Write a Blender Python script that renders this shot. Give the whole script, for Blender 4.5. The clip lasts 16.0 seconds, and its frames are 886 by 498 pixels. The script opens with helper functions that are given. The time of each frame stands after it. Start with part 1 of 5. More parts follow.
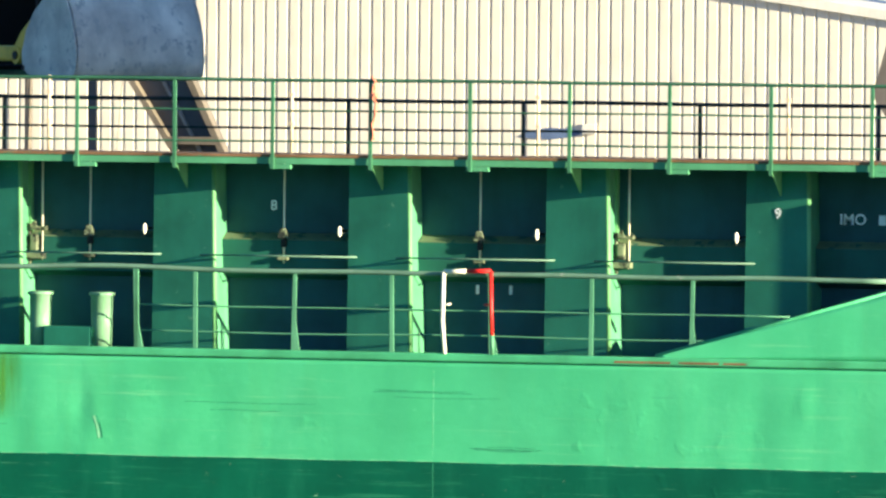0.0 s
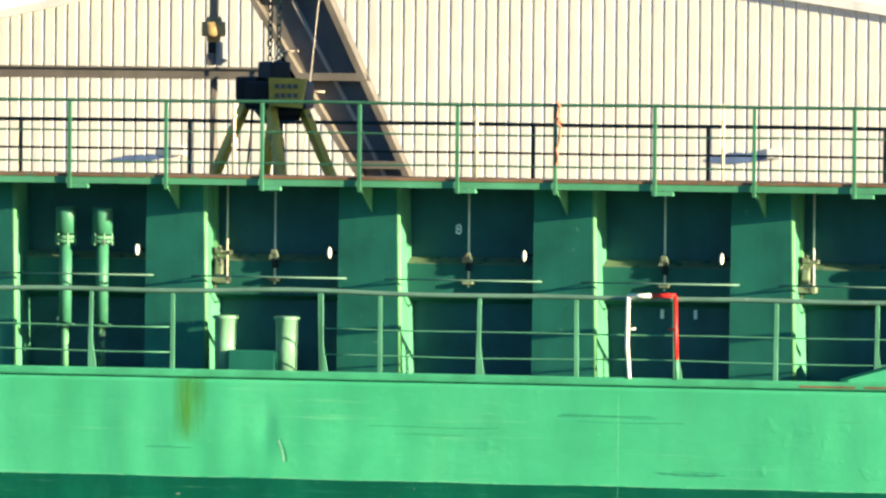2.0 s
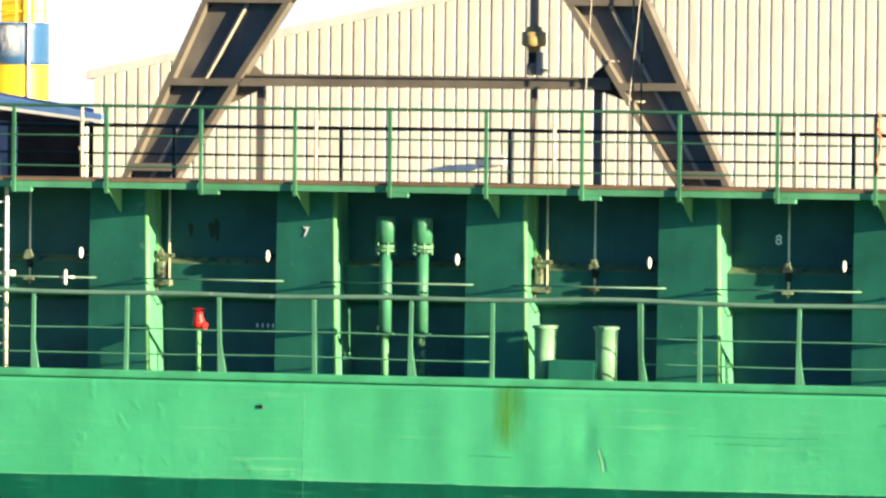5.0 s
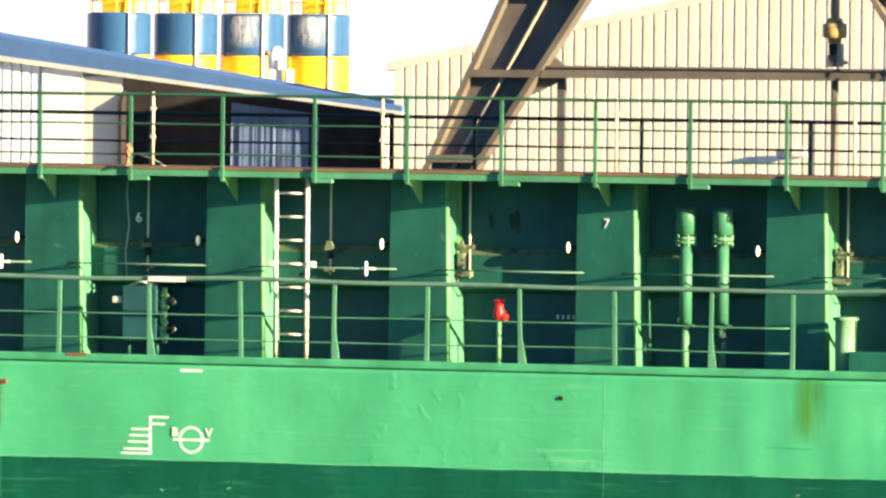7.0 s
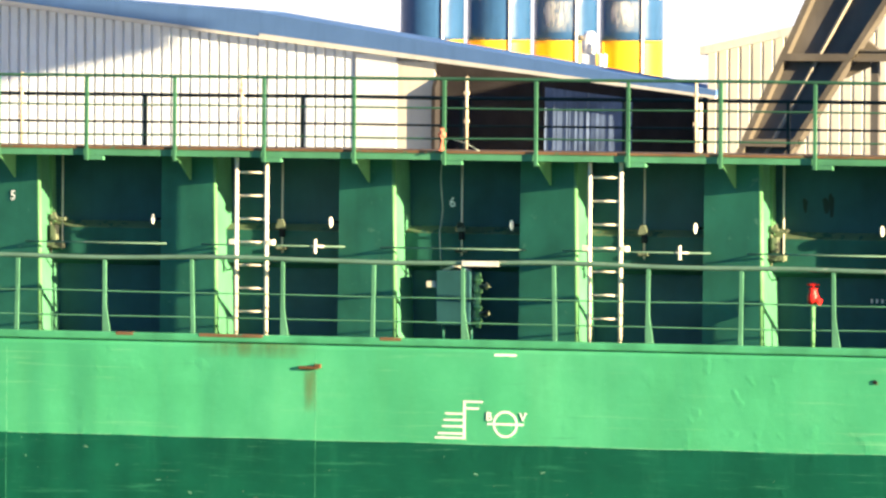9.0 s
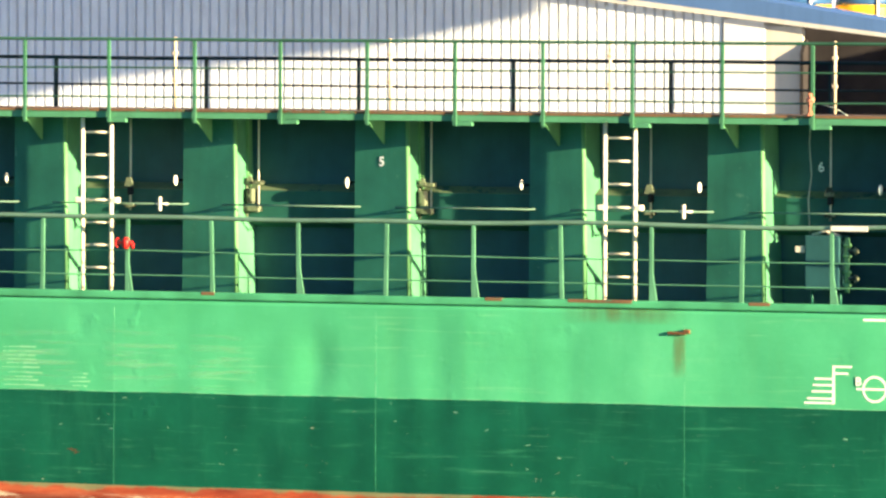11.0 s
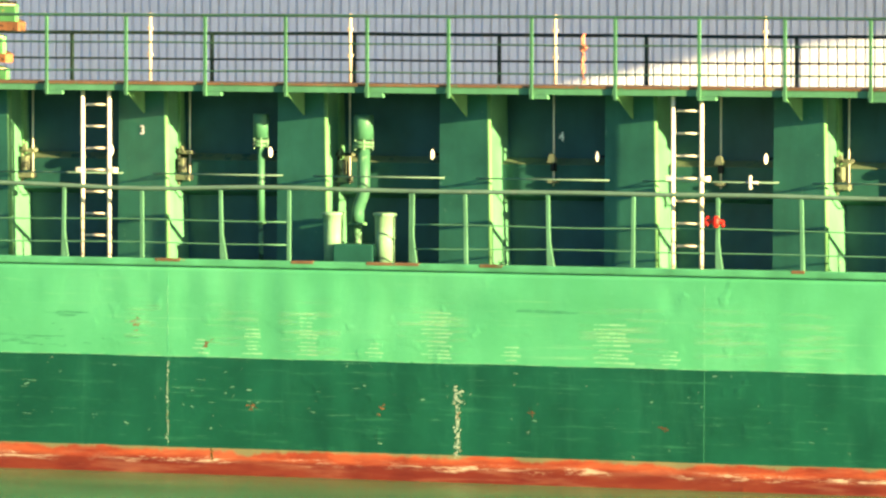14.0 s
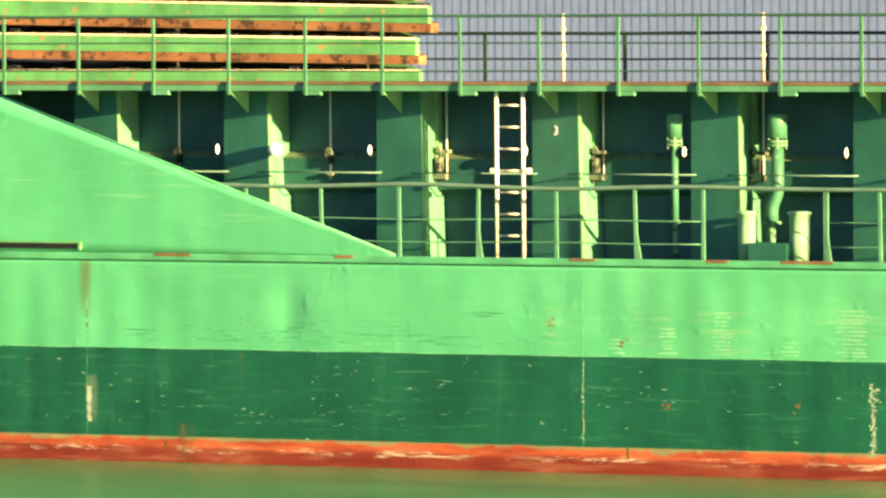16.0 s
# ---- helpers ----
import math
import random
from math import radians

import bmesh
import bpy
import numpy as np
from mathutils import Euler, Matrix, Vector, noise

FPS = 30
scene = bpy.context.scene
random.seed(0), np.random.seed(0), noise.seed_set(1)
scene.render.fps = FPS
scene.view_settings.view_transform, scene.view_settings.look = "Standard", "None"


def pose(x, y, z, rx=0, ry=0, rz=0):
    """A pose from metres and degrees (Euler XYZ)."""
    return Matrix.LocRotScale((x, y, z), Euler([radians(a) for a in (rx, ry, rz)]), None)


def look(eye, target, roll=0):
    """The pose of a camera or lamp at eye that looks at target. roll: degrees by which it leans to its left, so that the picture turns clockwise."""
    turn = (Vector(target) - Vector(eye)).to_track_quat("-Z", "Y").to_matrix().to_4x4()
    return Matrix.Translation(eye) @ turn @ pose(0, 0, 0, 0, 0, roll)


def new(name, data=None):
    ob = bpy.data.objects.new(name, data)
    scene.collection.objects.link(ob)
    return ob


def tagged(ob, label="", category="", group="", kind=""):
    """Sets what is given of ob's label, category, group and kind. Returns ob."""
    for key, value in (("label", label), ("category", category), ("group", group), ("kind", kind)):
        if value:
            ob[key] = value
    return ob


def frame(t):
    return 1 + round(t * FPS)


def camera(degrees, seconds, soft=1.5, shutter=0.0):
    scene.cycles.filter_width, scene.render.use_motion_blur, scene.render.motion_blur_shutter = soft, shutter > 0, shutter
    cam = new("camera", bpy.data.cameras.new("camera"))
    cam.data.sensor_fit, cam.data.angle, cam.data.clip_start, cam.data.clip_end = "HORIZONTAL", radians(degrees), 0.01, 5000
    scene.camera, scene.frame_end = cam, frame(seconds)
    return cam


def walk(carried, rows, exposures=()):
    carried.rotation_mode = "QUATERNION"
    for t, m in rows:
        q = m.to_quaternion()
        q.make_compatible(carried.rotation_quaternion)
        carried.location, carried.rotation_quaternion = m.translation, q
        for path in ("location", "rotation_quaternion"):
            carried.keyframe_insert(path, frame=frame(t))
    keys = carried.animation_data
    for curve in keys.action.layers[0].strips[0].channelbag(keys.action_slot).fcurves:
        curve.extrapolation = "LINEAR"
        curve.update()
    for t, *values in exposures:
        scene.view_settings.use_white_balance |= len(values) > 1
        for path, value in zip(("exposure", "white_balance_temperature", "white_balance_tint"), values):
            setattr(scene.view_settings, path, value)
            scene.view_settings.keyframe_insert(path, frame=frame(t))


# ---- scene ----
# ---- camera: a long lens on the far bank, panned along a moored coaster ----
cam = camera(5.467, 16.0, soft=2.55)
EYE = (34.172, -107.443, 7.079)
PAN = [
    (0.0, 16.133, -1.499, 0.502), (0.5, 16.358, -1.530, 0.623), (1.0, 16.631, -1.476, 0.582),
    (1.5, 16.936, -1.458, 0.578), (2.0, 17.275, -1.358, 0.511), (2.5, 17.621, -1.444, 0.518),
    (3.0, 17.953, -1.338, 0.520), (3.2, 18.091, -1.255, 0.581), (5.3, 19.518, -1.334, 0.512),
    (5.5, 19.716, -1.345, 0.477), (6.0, 20.182, -1.372, 0.487), (6.5, 20.643, -1.388, 0.586),
    (7.0, 21.106, -1.384, 0.558), (7.5, 21.574, -1.392, 0.556), (8.0, 22.056, -1.406, 0.470),
    (8.2, 22.243, -1.422, 0.448), (10.3, 24.479, -1.636, 0.269), (10.5, 24.710, -1.660, 0.227),
    (11.0, 25.319, -1.720, 0.174), (11.5, 25.880, -1.771, 0.080), (12.0, 26.528, -1.829, -0.018),
    (12.5, 27.113, -1.861, 0.123), (13.0, 27.771, -1.890, 0.130), (13.5, 28.334, -1.875, 0.012),
    (14.0, 28.964, -1.859, 0.076), (14.5, 29.531, -1.864, 0.026), (15.0, 30.171, -1.866, -0.191),
    (15.5, 30.788, -1.869, -0.344), (16.0, 31.524, -1.852, -0.432),
]
walk(cam, [(t, pose(*EYE, 90 + tilt, 0, yaw) @ pose(0, 0, 0, 0, 0, roll)) for t, yaw, tilt, roll in PAN],
     [(0.0, 2.14, 5720, 13), (5.5, 2.13, 6020, 15), (8.0, 2.18, 6300, 18), (11.0, 2.26, 6380, 17), (12.6, 2.26, 6300, 13), (13.5, 2.36, 7100, 14), (14.3, 2.42, 7800, 14), (16.0, 2.42, 8100, 14)])

# ---- light: low evening sun that grazes the ship's side from its right-hand end ----
SUN_ELEV, SUN_TURN = 10.4, 76.5
TO_SUN = Vector((math.sin(radians(SUN_TURN)) * math.cos(radians(SUN_ELEV)),
                 -math.cos(radians(SUN_TURN)) * math.cos(radians(SUN_ELEV)), math.sin(radians(SUN_ELEV))))
world = bpy.data.worlds.new("sky")
scene.world = world
world.use_nodes = True
sky = world.node_tree.nodes.new("ShaderNodeTexSky")
sky.sky_type, sky.sun_disc = "NISHITA", False
sky.ozone_density, sky.dust_density = 5.0, 0.3
sky.sun_elevation, sky.sun_rotation = radians(SUN_ELEV), math.atan2(TO_SUN.x, TO_SUN.y)
world.node_tree.nodes["Background"].inputs["Strength"].default_value = 0.057
world.node_tree.links.new(sky.outputs["Color"], world.node_tree.nodes["Background"].inputs["Color"])
sun = new("sun", bpy.data.lights.new("sun", "SUN"))
sun.data.energy, sun.data.angle, sun.data.color = 5.0, radians(0.5), (1.0, 0.82, 0.47)
sun.matrix_world = look((60, -40, 60), Vector((60, -40, 60)) - TO_SUN)


# ---- materials ----
def nodes_of(name):
    m = bpy.data.materials.new(name)
    m.use_nodes = True
    t = m.node_tree
    return m, t, t.nodes["Principled BSDF"]


def ramp(t, source, stops):
    r = t.nodes.new("ShaderNodeValToRGB")
    while len(r.color_ramp.elements) < len(stops):
        r.color_ramp.elements.new(0.5)
    for e, (p, c) in zip(r.color_ramp.elements, stops):
        e.position, e.color = p, (*c, 1)
    t.links.new(source, r.inputs["Fac"])
    return r.outputs["Color"]


def noise_tex(t, scale, detail=4.0, rough=0.55, stretch=(1, 1, 1)):
    co = t.nodes.new("ShaderNodeNewGeometry")
    mp = t.nodes.new("ShaderNodeMapping")
    mp.inputs["Scale"].default_value = stretch
    n = t.nodes.new("ShaderNodeTexNoise")
    n.inputs["Scale"].default_value, n.inputs["Detail"].default_value, n.inputs["Roughness"].default_value = scale, detail, rough
    t.links.new(co.outputs["Position"], mp.inputs["Vector"])
    t.links.new(mp.outputs["Vector"], n.inputs["Vector"])
    return n.outputs["Fac"]


def mix(t, fac, a, b, mode="MIX"):
    m = t.nodes.new("ShaderNodeMix")
    m.data_type, m.blend_type = "RGBA", mode
    for key, v in ((0, fac), (6, a), (7, b)):
        if isinstance(v, (int, float)):
            m.inputs[key].default_value = v
        elif isinstance(v, tuple):
            m.inputs[key].default_value = (*v, 1)
        else:
            t.links.new(v, m.inputs[key])
    return m.outputs[2]


def bump(t, bsdf, height, strength, distance):
    b = t.nodes.new("ShaderNodeBump")
    b.inputs["Strength"].default_value, b.inputs["Distance"].default_value = strength, distance
    t.links.new(height, b.inputs["Height"])
    t.links.new(b.outputs["Normal"], bsdf.inputs["Normal"])


def maths(t, op, a, b):
    m = t.nodes.new("ShaderNodeMath")
    m.operation = op
    for k, v in ((0, a), (1, b)):
        if isinstance(v, (int, float)):
            m.inputs[k].default_value = v
        else:
            t.links.new(v, m.inputs[k])
    return m.outputs[0]


def paint(name, colour, rough=0.5, wear=None, wear_at=0.68, tone=0.22, streak=True, metal=0.0, grain=14.0):
    """Painted steel: mottled tone, vertical run-off streaks, chips or rust where wear is given."""
    m, t, b = nodes_of(name)
    dark = tuple(c * (1 - tone) for c in colour)
    light = tuple(min(1, c * (1 + tone)) for c in colour)
    col = ramp(t, noise_tex(t, 1.7, 5), [(0.3, dark), (0.7, light)])
    if streak:
        s = noise_tex(t, 5.0, 4, 0.6, (1, 1, 0.12))
        col = mix(t, maths(t, "MULTIPLY", ramp(t, s, [(0.5, (0, 0, 0)), (0.75, (1, 1, 1))]), 0.35), col, tuple(c * 0.6 for c in colour))
    if wear:
        w = ramp(t, noise_tex(t, 6.0, 8, 0.7), [(wear_at, (0, 0, 0)), (wear_at + 0.05, (1, 1, 1))])
        col = mix(t, w, col, wear)
    t.links.new(col, b.inputs["Base Color"])
    b.inputs["Roughness"].default_value, b.inputs["Metallic"].default_value = rough, metal
    b.inputs["Specular IOR Level"].default_value = 0.28
    bump(t, b, noise_tex(t, grain, 6, 0.6), 0.25, 0.01)
    return m


RUST = (0.16, 0.078, 0.032)
M_GREEN = paint("deckhouse_green_paint", (0.014, 0.112, 0.074), 0.45, (0.06, 0.17, 0.11), 0.64)
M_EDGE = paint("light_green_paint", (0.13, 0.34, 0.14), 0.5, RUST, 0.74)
# darker, bluer green that holds part of the coaming recess shade
M_WALL = paint("coaming_green_with_shade", (0.020, 0.085, 0.088), 0.5, (0.03, 0.07, 0.06), 0.70)
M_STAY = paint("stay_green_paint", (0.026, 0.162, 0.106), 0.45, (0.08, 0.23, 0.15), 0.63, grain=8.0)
# stringer green, darkened too for the shade along the recess
M_STRINGER = paint("stringer_green_with_shade", (0.016, 0.098, 0.072), 0.5, (0.03, 0.07, 0.06), 0.70)
# paler than the stringer, so its sloping top reads as sunlit
M_LEDGE = paint("sun_paled_ledge_paint", (0.12, 0.17, 0.09), 0.8, (0.03, 0.10, 0.07), 0.55)
M_BAR = paint("gunwale_green_paint", (0.065, 0.34, 0.16), 0.5, (0.20, 0.30, 0.14), 0.66, tone=0.3, streak=False)
M_RAIL = paint("rail_green_paint", (0.09, 0.26, 0.15), 0.45, RUST, 0.73, streak=False)
M_HAND = paint("worn_grey_green_rail", (0.12, 0.22, 0.16), 0.5, (0.3, 0.32, 0.28), 0.62, streak=False)
# upper rail and post greens are darkened to look backlit
M_UPRAIL = paint("backlit_rail_green", (0.035, 0.11, 0.065), 0.45, RUST, 0.72, streak=False)
M_UPPOST = paint("backlit_post_green", (0.05, 0.17, 0.09), 0.45, RUST, 0.72, streak=False)
M_PALECLAD = paint("pale_grey_profiled_cladding", (0.86, 0.89, 0.91), 0.55, None, tone=0.05)
# near-black green with the far rail's backlit shade in it
M_FARRAIL = paint("far_rail_backlit_green", (0.012, 0.03, 0.022), 0.5, RUST, 0.76, streak=False)
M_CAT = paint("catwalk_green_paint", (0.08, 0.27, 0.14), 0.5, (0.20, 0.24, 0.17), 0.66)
M_EDGERUST = paint("rusty_orange_edge", (0.18, 0.10, 0.05), 0.85, (0.07, 0.17, 0.09), 0.57, tone=0.4, streak=False)
M_RUST = paint("rusted_steel", RUST, 0.85, (0.12, 0.05, 0.025), 0.55, tone=0.4)
M_WHITE = paint("worn_white_paint", (0.75, 0.72, 0.62), 0.5, (0.35, 0.22, 0.12), 0.70, streak=False)
M_LADDER = paint("worn_cream_paint", (0.76, 0.69, 0.54), 0.45, (0.45, 0.24, 0.10), 0.68, streak=False)
M_RED = paint("signal_red_paint", (0.55, 0.02, 0.015), 0.4, (0.6, 0.4, 0.35), 0.75, streak=False)
M_MARK = paint("white_marking_paint", (0.88, 0.88, 0.76), 0.6, (0.2, 0.4, 0.25), 0.62, streak=False)
M_LETTER = paint("white_letter_paint", (0.92, 0.92, 0.88), 0.6, tone=0.04, streak=False)
M_BRASS = paint("grimy_cleat_steel", (0.16, 0.19, 0.115), 0.6, (0.02, 0.025, 0.02), 0.5, streak=False)
M_CABLE = paint("grey_cable_sheath", (0.30, 0.34, 0.29), 0.7, streak=False)
M_VENT = paint("vent_green_paint", (0.045, 0.175, 0.095), 0.45, (0.14, 0.26, 0.15), 0.62)
M_VENTFLANGE = paint("pale_flange_paint", (0.10, 0.27, 0.13), 0.5, (0.02, 0.05, 0.035), 0.52, streak=False)
M_STANCHION = paint("cream_weathered_paint", (0.60, 0.48, 0.33), 0.6, (0.35, 0.2, 0.1), 0.62, streak=False)
M_BOLLARD = paint("pale_green_bollard_paint", (0.17, 0.34, 0.20), 0.4, (0.35, 0.4, 0.3), 0.66)
M_SCUFF = paint("pale_green_scuffs", (0.15, 0.50, 0.26), 0.6, (0.06, 0.41, 0.20), 0.5, streak=False)
M_SCRATCH_SHADE = paint("dark_green_scratch_and_shade", (0.028, 0.20, 0.105), 0.6, (0.05, 0.34, 0.165), 0.55, streak=False)
M_PALEMARK = paint("pale_marks_and_glint", (0.24, 0.56, 0.31), 0.6, (0.10, 0.46, 0.23), 0.54, streak=False)
M_CHIP = paint("chipped_primer", (0.13, 0.30, 0.19), 0.7, (0.22, 0.13, 0.07), 0.70, streak=False)
M_LIMECHIP = paint("pale_flaked_primer", (0.34, 0.44, 0.32), 0.7, (0.30, 0.17, 0.09), 0.55, streak=False)
# for black parts, and for shade in the bucket and hull openings
M_BLACK = paint("black_parts_and_shade", (0.012, 0.012, 0.012), 0.6, streak=False)
M_CREAM = paint("cream_profiled_cladding", (0.64, 0.60, 0.51), 0.55, None, tone=0.06)
M_WHITEWALL = paint("white_smooth_cladding", (0.80, 0.80, 0.78), 0.5, tone=0.03)
M_TAN = paint("tan_wall_panel", (0.38, 0.33, 0.26), 0.7, tone=0.1)
M_BLUEROOF = paint("weathered_blue_roof_sheet", (0.085, 0.175, 0.38), 0.5, (0.22, 0.31, 0.46), 0.76, tone=0.06)
M_FASCIA = paint("pale_roof_fascia", (0.62, 0.60, 0.55), 0.55, tone=0.08)
# near black that stands for the shade inside the open shed
M_SHED = paint("near_black_shed_shade", (0.035, 0.03, 0.03), 0.9, tone=0.3)
M_TARP = paint("blue_plastic_sheeting", (0.09, 0.13, 0.23), 0.45, (0.30, 0.35, 0.42), 0.64, tone=0.3)
M_CRANE = paint("grey_brown_crane_paint", (0.15, 0.128, 0.10), 0.6, (0.10, 0.08, 0.06), 0.66)
M_CRANEWEB = paint("slate_blue_crane_paint", (0.125, 0.112, 0.10), 0.5, (0.2, 0.18, 0.15), 0.74)
M_GRAB = paint("scuffed_grey_blue_grab_steel", (0.58, 0.53, 0.45), 0.5, (0.40, 0.38, 0.34), 0.56, tone=0.4, grain=5.0)
M_OLIVE = paint("dirty_yellow_olive_paint", (0.64, 0.41, 0.05), 0.55, (0.10, 0.07, 0.03), 0.60, tone=0.3)
M_YELLOW = paint("yellow_silo_paint", (0.85, 0.48, 0.02), 0.4, tone=0.06)
M_SILOBLUE = paint("blue_silo_paint", (0.03, 0.09, 0.20), 0.22, tone=0.1)
M_WOOD = paint("rusty_sealing_steel", (0.30, 0.13, 0.055), 0.8, (0.07, 0.035, 0.02), 0.52, tone=0.35)
M_HATCH = paint("bright_green_hatch_paint", (0.105, 0.37, 0.13), 0.5, (0.46, 0.24, 0.09), 0.585, tone=0.35)
M_ORANGE = paint("orange_rope", (0.60, 0.21, 0.13), 0.9, streak=False)
M_QUAY = paint("quay_concrete", (0.30, 0.28, 0.25), 0.9, (0.15, 0.14, 0.13), 0.6)
M_LAMP = paint("white_lamp_globe", (0.85, 0.83, 0.78), 0.25, tone=0.02, streak=False)
M_HOOK = paint("brass_yellow_paint", (0.42, 0.29, 0.11), 0.7, (0.2, 0.13, 0.05), 0.56, streak=False)


def hull_material():
    """Hull side: light green topsides, dark green boot band, red antifouling, with scuffs, run-off and rust."""
    m, t, b = nodes_of("banded_hull_paint")
    geo = t.nodes.new("ShaderNodeNewGeometry")
    sep = t.nodes.new("ShaderNodeSeparateXYZ")
    t.links.new(geo.outputs["Position"], sep.inputs[0])
    z = maths(t, "ADD", sep.outputs["Z"], maths(t, "MULTIPLY", maths(t, "SUBTRACT", noise_tex(t, 1.3, 6, 0.7), 0.5), 0.03))
    light = ramp(t, noise_tex(t, 0.55, 6, 0.6), [(0.28, (0.055, 0.35, 0.155)), (0.5, (0.072, 0.43, 0.20)), (0.72, (0.10, 0.48, 0.235))])
    cloud = ramp(t, noise_tex(t, 1.5, 7, 0.65, (1, 1, 0.8)), [(0.42, (0, 0, 0)), (0.62, (1, 1, 1))])
    light = mix(t, maths(t, "MULTIPLY", cloud, 0.35), light, (0.045, 0.32, 0.14))
    fine = ramp(t, noise_tex(t, 7.0, 7, 0.7), [(0.60, (0, 0, 0)), (0.68, (1, 1, 1))])
    light = mix(t, maths(t, "MULTIPLY", fine, 0.35), light, (0.12, 0.50, 0.27))
    runs = ramp(t, noise_tex(t, 2.2, 5, 0.6, (1, 1, 0.07)), [(0.52, (0, 0, 0)), (0.72, (1, 1, 1))])
    light = mix(t, maths(t, "MULTIPLY", runs, 0.18), light, (0.09, 0.32, 0.12))
    scuff = ramp(t, noise_tex(t, 3.0, 6, 0.7, (0.25, 1, 3.5)), [(0.63, (0, 0, 0)), (0.72, (1, 1, 1))])
    light = mix(t, maths(t, "MULTIPLY", scuff, 0.5), light, (0.045, 0.21, 0.12))
    thin = ramp(t, noise_tex(t, 2.0, 7, 0.75, (0.3, 1, 9)), [(0.66, (0, 0, 0)), (0.70, (1, 1, 1))])
    light = mix(t, maths(t, "MULTIPLY", thin, 0.45), light, (0.03, 0.14, 0.09))
    pale = ramp(t, noise_tex(t, 2.4, 6, 0.7, (0.20, 1, 6.5)), [(0.57, (0, 0, 0)), (0.68, (1, 1, 1))])
    light = mix(t, maths(t, "MULTIPLY", maths(t, "MULTIPLY", pale, ramp(t, noise_tex(t, 0.45, 3, 0.5), [(0.45, (0, 0, 0)), (0.6, (1, 1, 1))])), 0.6), light, (0.26, 0.58, 0.30))
    # each strake was painted at its own time: plates between the butt seams differ in tone
    plate = t.nodes.new("ShaderNodeTexWhiteNoise")
    plate.noise_dimensions = "1D"
    t.links.new(maths(t, "FLOOR", maths(t, "DIVIDE", maths(t, "SUBTRACT", sep.outputs["X"], 2.99), 8.13), 0.0), plate.inputs["W"])
    tone = ramp(t, plate.outputs["Value"], [(0.0, (0, 0, 0)), (1.0, (1, 1, 1))])
    light = mix(t, maths(t, "MULTIPLY", tone, 0.45), light, (0.06, 0.36, 0.185))
    panel = ramp(t, noise_tex(t, 0.8, 2, 0.4, (1, 1, 0.12)), [(0.50, (0, 0, 0)), (0.53, (1, 1, 1))])
    light = mix(t, maths(t, "MULTIPLY", panel, 0.16), light, (0.055, 0.31, 0.16))
    dark = ramp(t, noise_tex(t, 0.9, 6, 0.65), [(0.3, (0.001, 0.064, 0.034)), (0.7, (0.003, 0.108, 0.058))])
    dark = mix(t, maths(t, "MULTIPLY", tone, 0.4), dark, (0.001, 0.055, 0.036))
    smear = ramp(t, noise_tex(t, 2.2, 7, 0.7, (0.3, 1, 5)), [(0.56, (0, 0, 0)), (0.68, (1, 1, 1))])
    dark = mix(t, maths(t, "MULTIPLY", smear, 0.6), dark, (0.025, 0.19, 0.10))
    wash = ramp(t, noise_tex(t, 2.6, 6, 0.7, (1, 1, 0.18)), [(0.54, (0, 0, 0)), (0.74, (1, 1, 1))])
    dark = mix(t, maths(t, "MULTIPLY", wash, 0.22), dark, (0.025, 0.21, 0.115))
    rubbed = ramp(t, noise_tex(t, 2.1, 8, 0.75, (0.35, 1, 11)), [(0.60, (0, 0, 0)), (0.68, (1, 1, 1))])
    high = ramp(t, maths(t, "ADD", z, maths(t, "MULTIPLY", noise_tex(t, 0.6, 3, 0.5), 0.9)), [(0.86, (0, 0, 0)), (1.0, (1, 1, 1))])
    dark = mix(t, maths(t, "MULTIPLY", maths(t, "MULTIPLY", rubbed, high), 0.55), dark, (0.10, 0.34, 0.20))
    chips = ramp(t, noise_tex(t, 4.5, 9, 0.75, (0.7, 1, 1.4)), [(0.655, (0, 0, 0)), (0.69, (1, 1, 1))])
    dark = mix(t, maths(t, "MULTIPLY", chips, 0.65), dark, (0.42, 0.45, 0.32))
    specks = ramp(t, noise_tex(t, 13.0, 6, 0.7, (0.8, 1, 1.3)), [(0.67, (0, 0, 0)), (0.70, (1, 1, 1))])
    patch = ramp(t, noise_tex(t, 0.8, 3, 0.5), [(0.48, (0, 0, 0)), (0.6, (1, 1, 1))])
    dark = mix(t, maths(t, "MULTIPLY", maths(t, "MULTIPLY", specks, patch), 0.85), dark, (0.5, 0.5, 0.38))
    red = ramp(t, noise_tex(t, 1.6, 8, 0.7, (0.4, 1, 2.5)), [(0.32, (0.20, 0.028, 0.014)), (0.48, (0.36, 0.062, 0.026)), (0.58, (0.47, 0.105, 0.04)), (0.66, (0.36, 0.08, 0.04))])
    wet = ramp(t, maths(t, "ADD", z, maths(t, "MULTIPLY", noise_tex(t, 1.1, 5, 0.6, (0.6, 1, 1)), 0.16)), [(0.26, (1, 1, 1)), (0.31, (0, 0, 0))])
    red = mix(t, maths(t, "MULTIPLY", wet, 0.75), red, (0.12, 0.014, 0.010))
    chafe = ramp(t, noise_tex(t, 1.5, 7, 0.7, (0.5, 1, 5)), [(0.50, (0, 0, 0)), (0.64, (1, 1, 1))])
    red = mix(t, maths(t, "MULTIPLY", chafe, 0.35), red, (0.40, 0.17, 0.10))
    wear_line = maths(t, "ADD", sep.outputs["Z"], maths(t, "MULTIPLY", noise_tex(t, 1.6, 6, 0.65, (1, 1, 0.3)), 0.26))
    line = ramp(t, wear_line, [(0.27, (0, 0, 0)), (0.30, (1, 1, 1)), (0.345, (1, 1, 1)), (0.38, (0, 0, 0))])
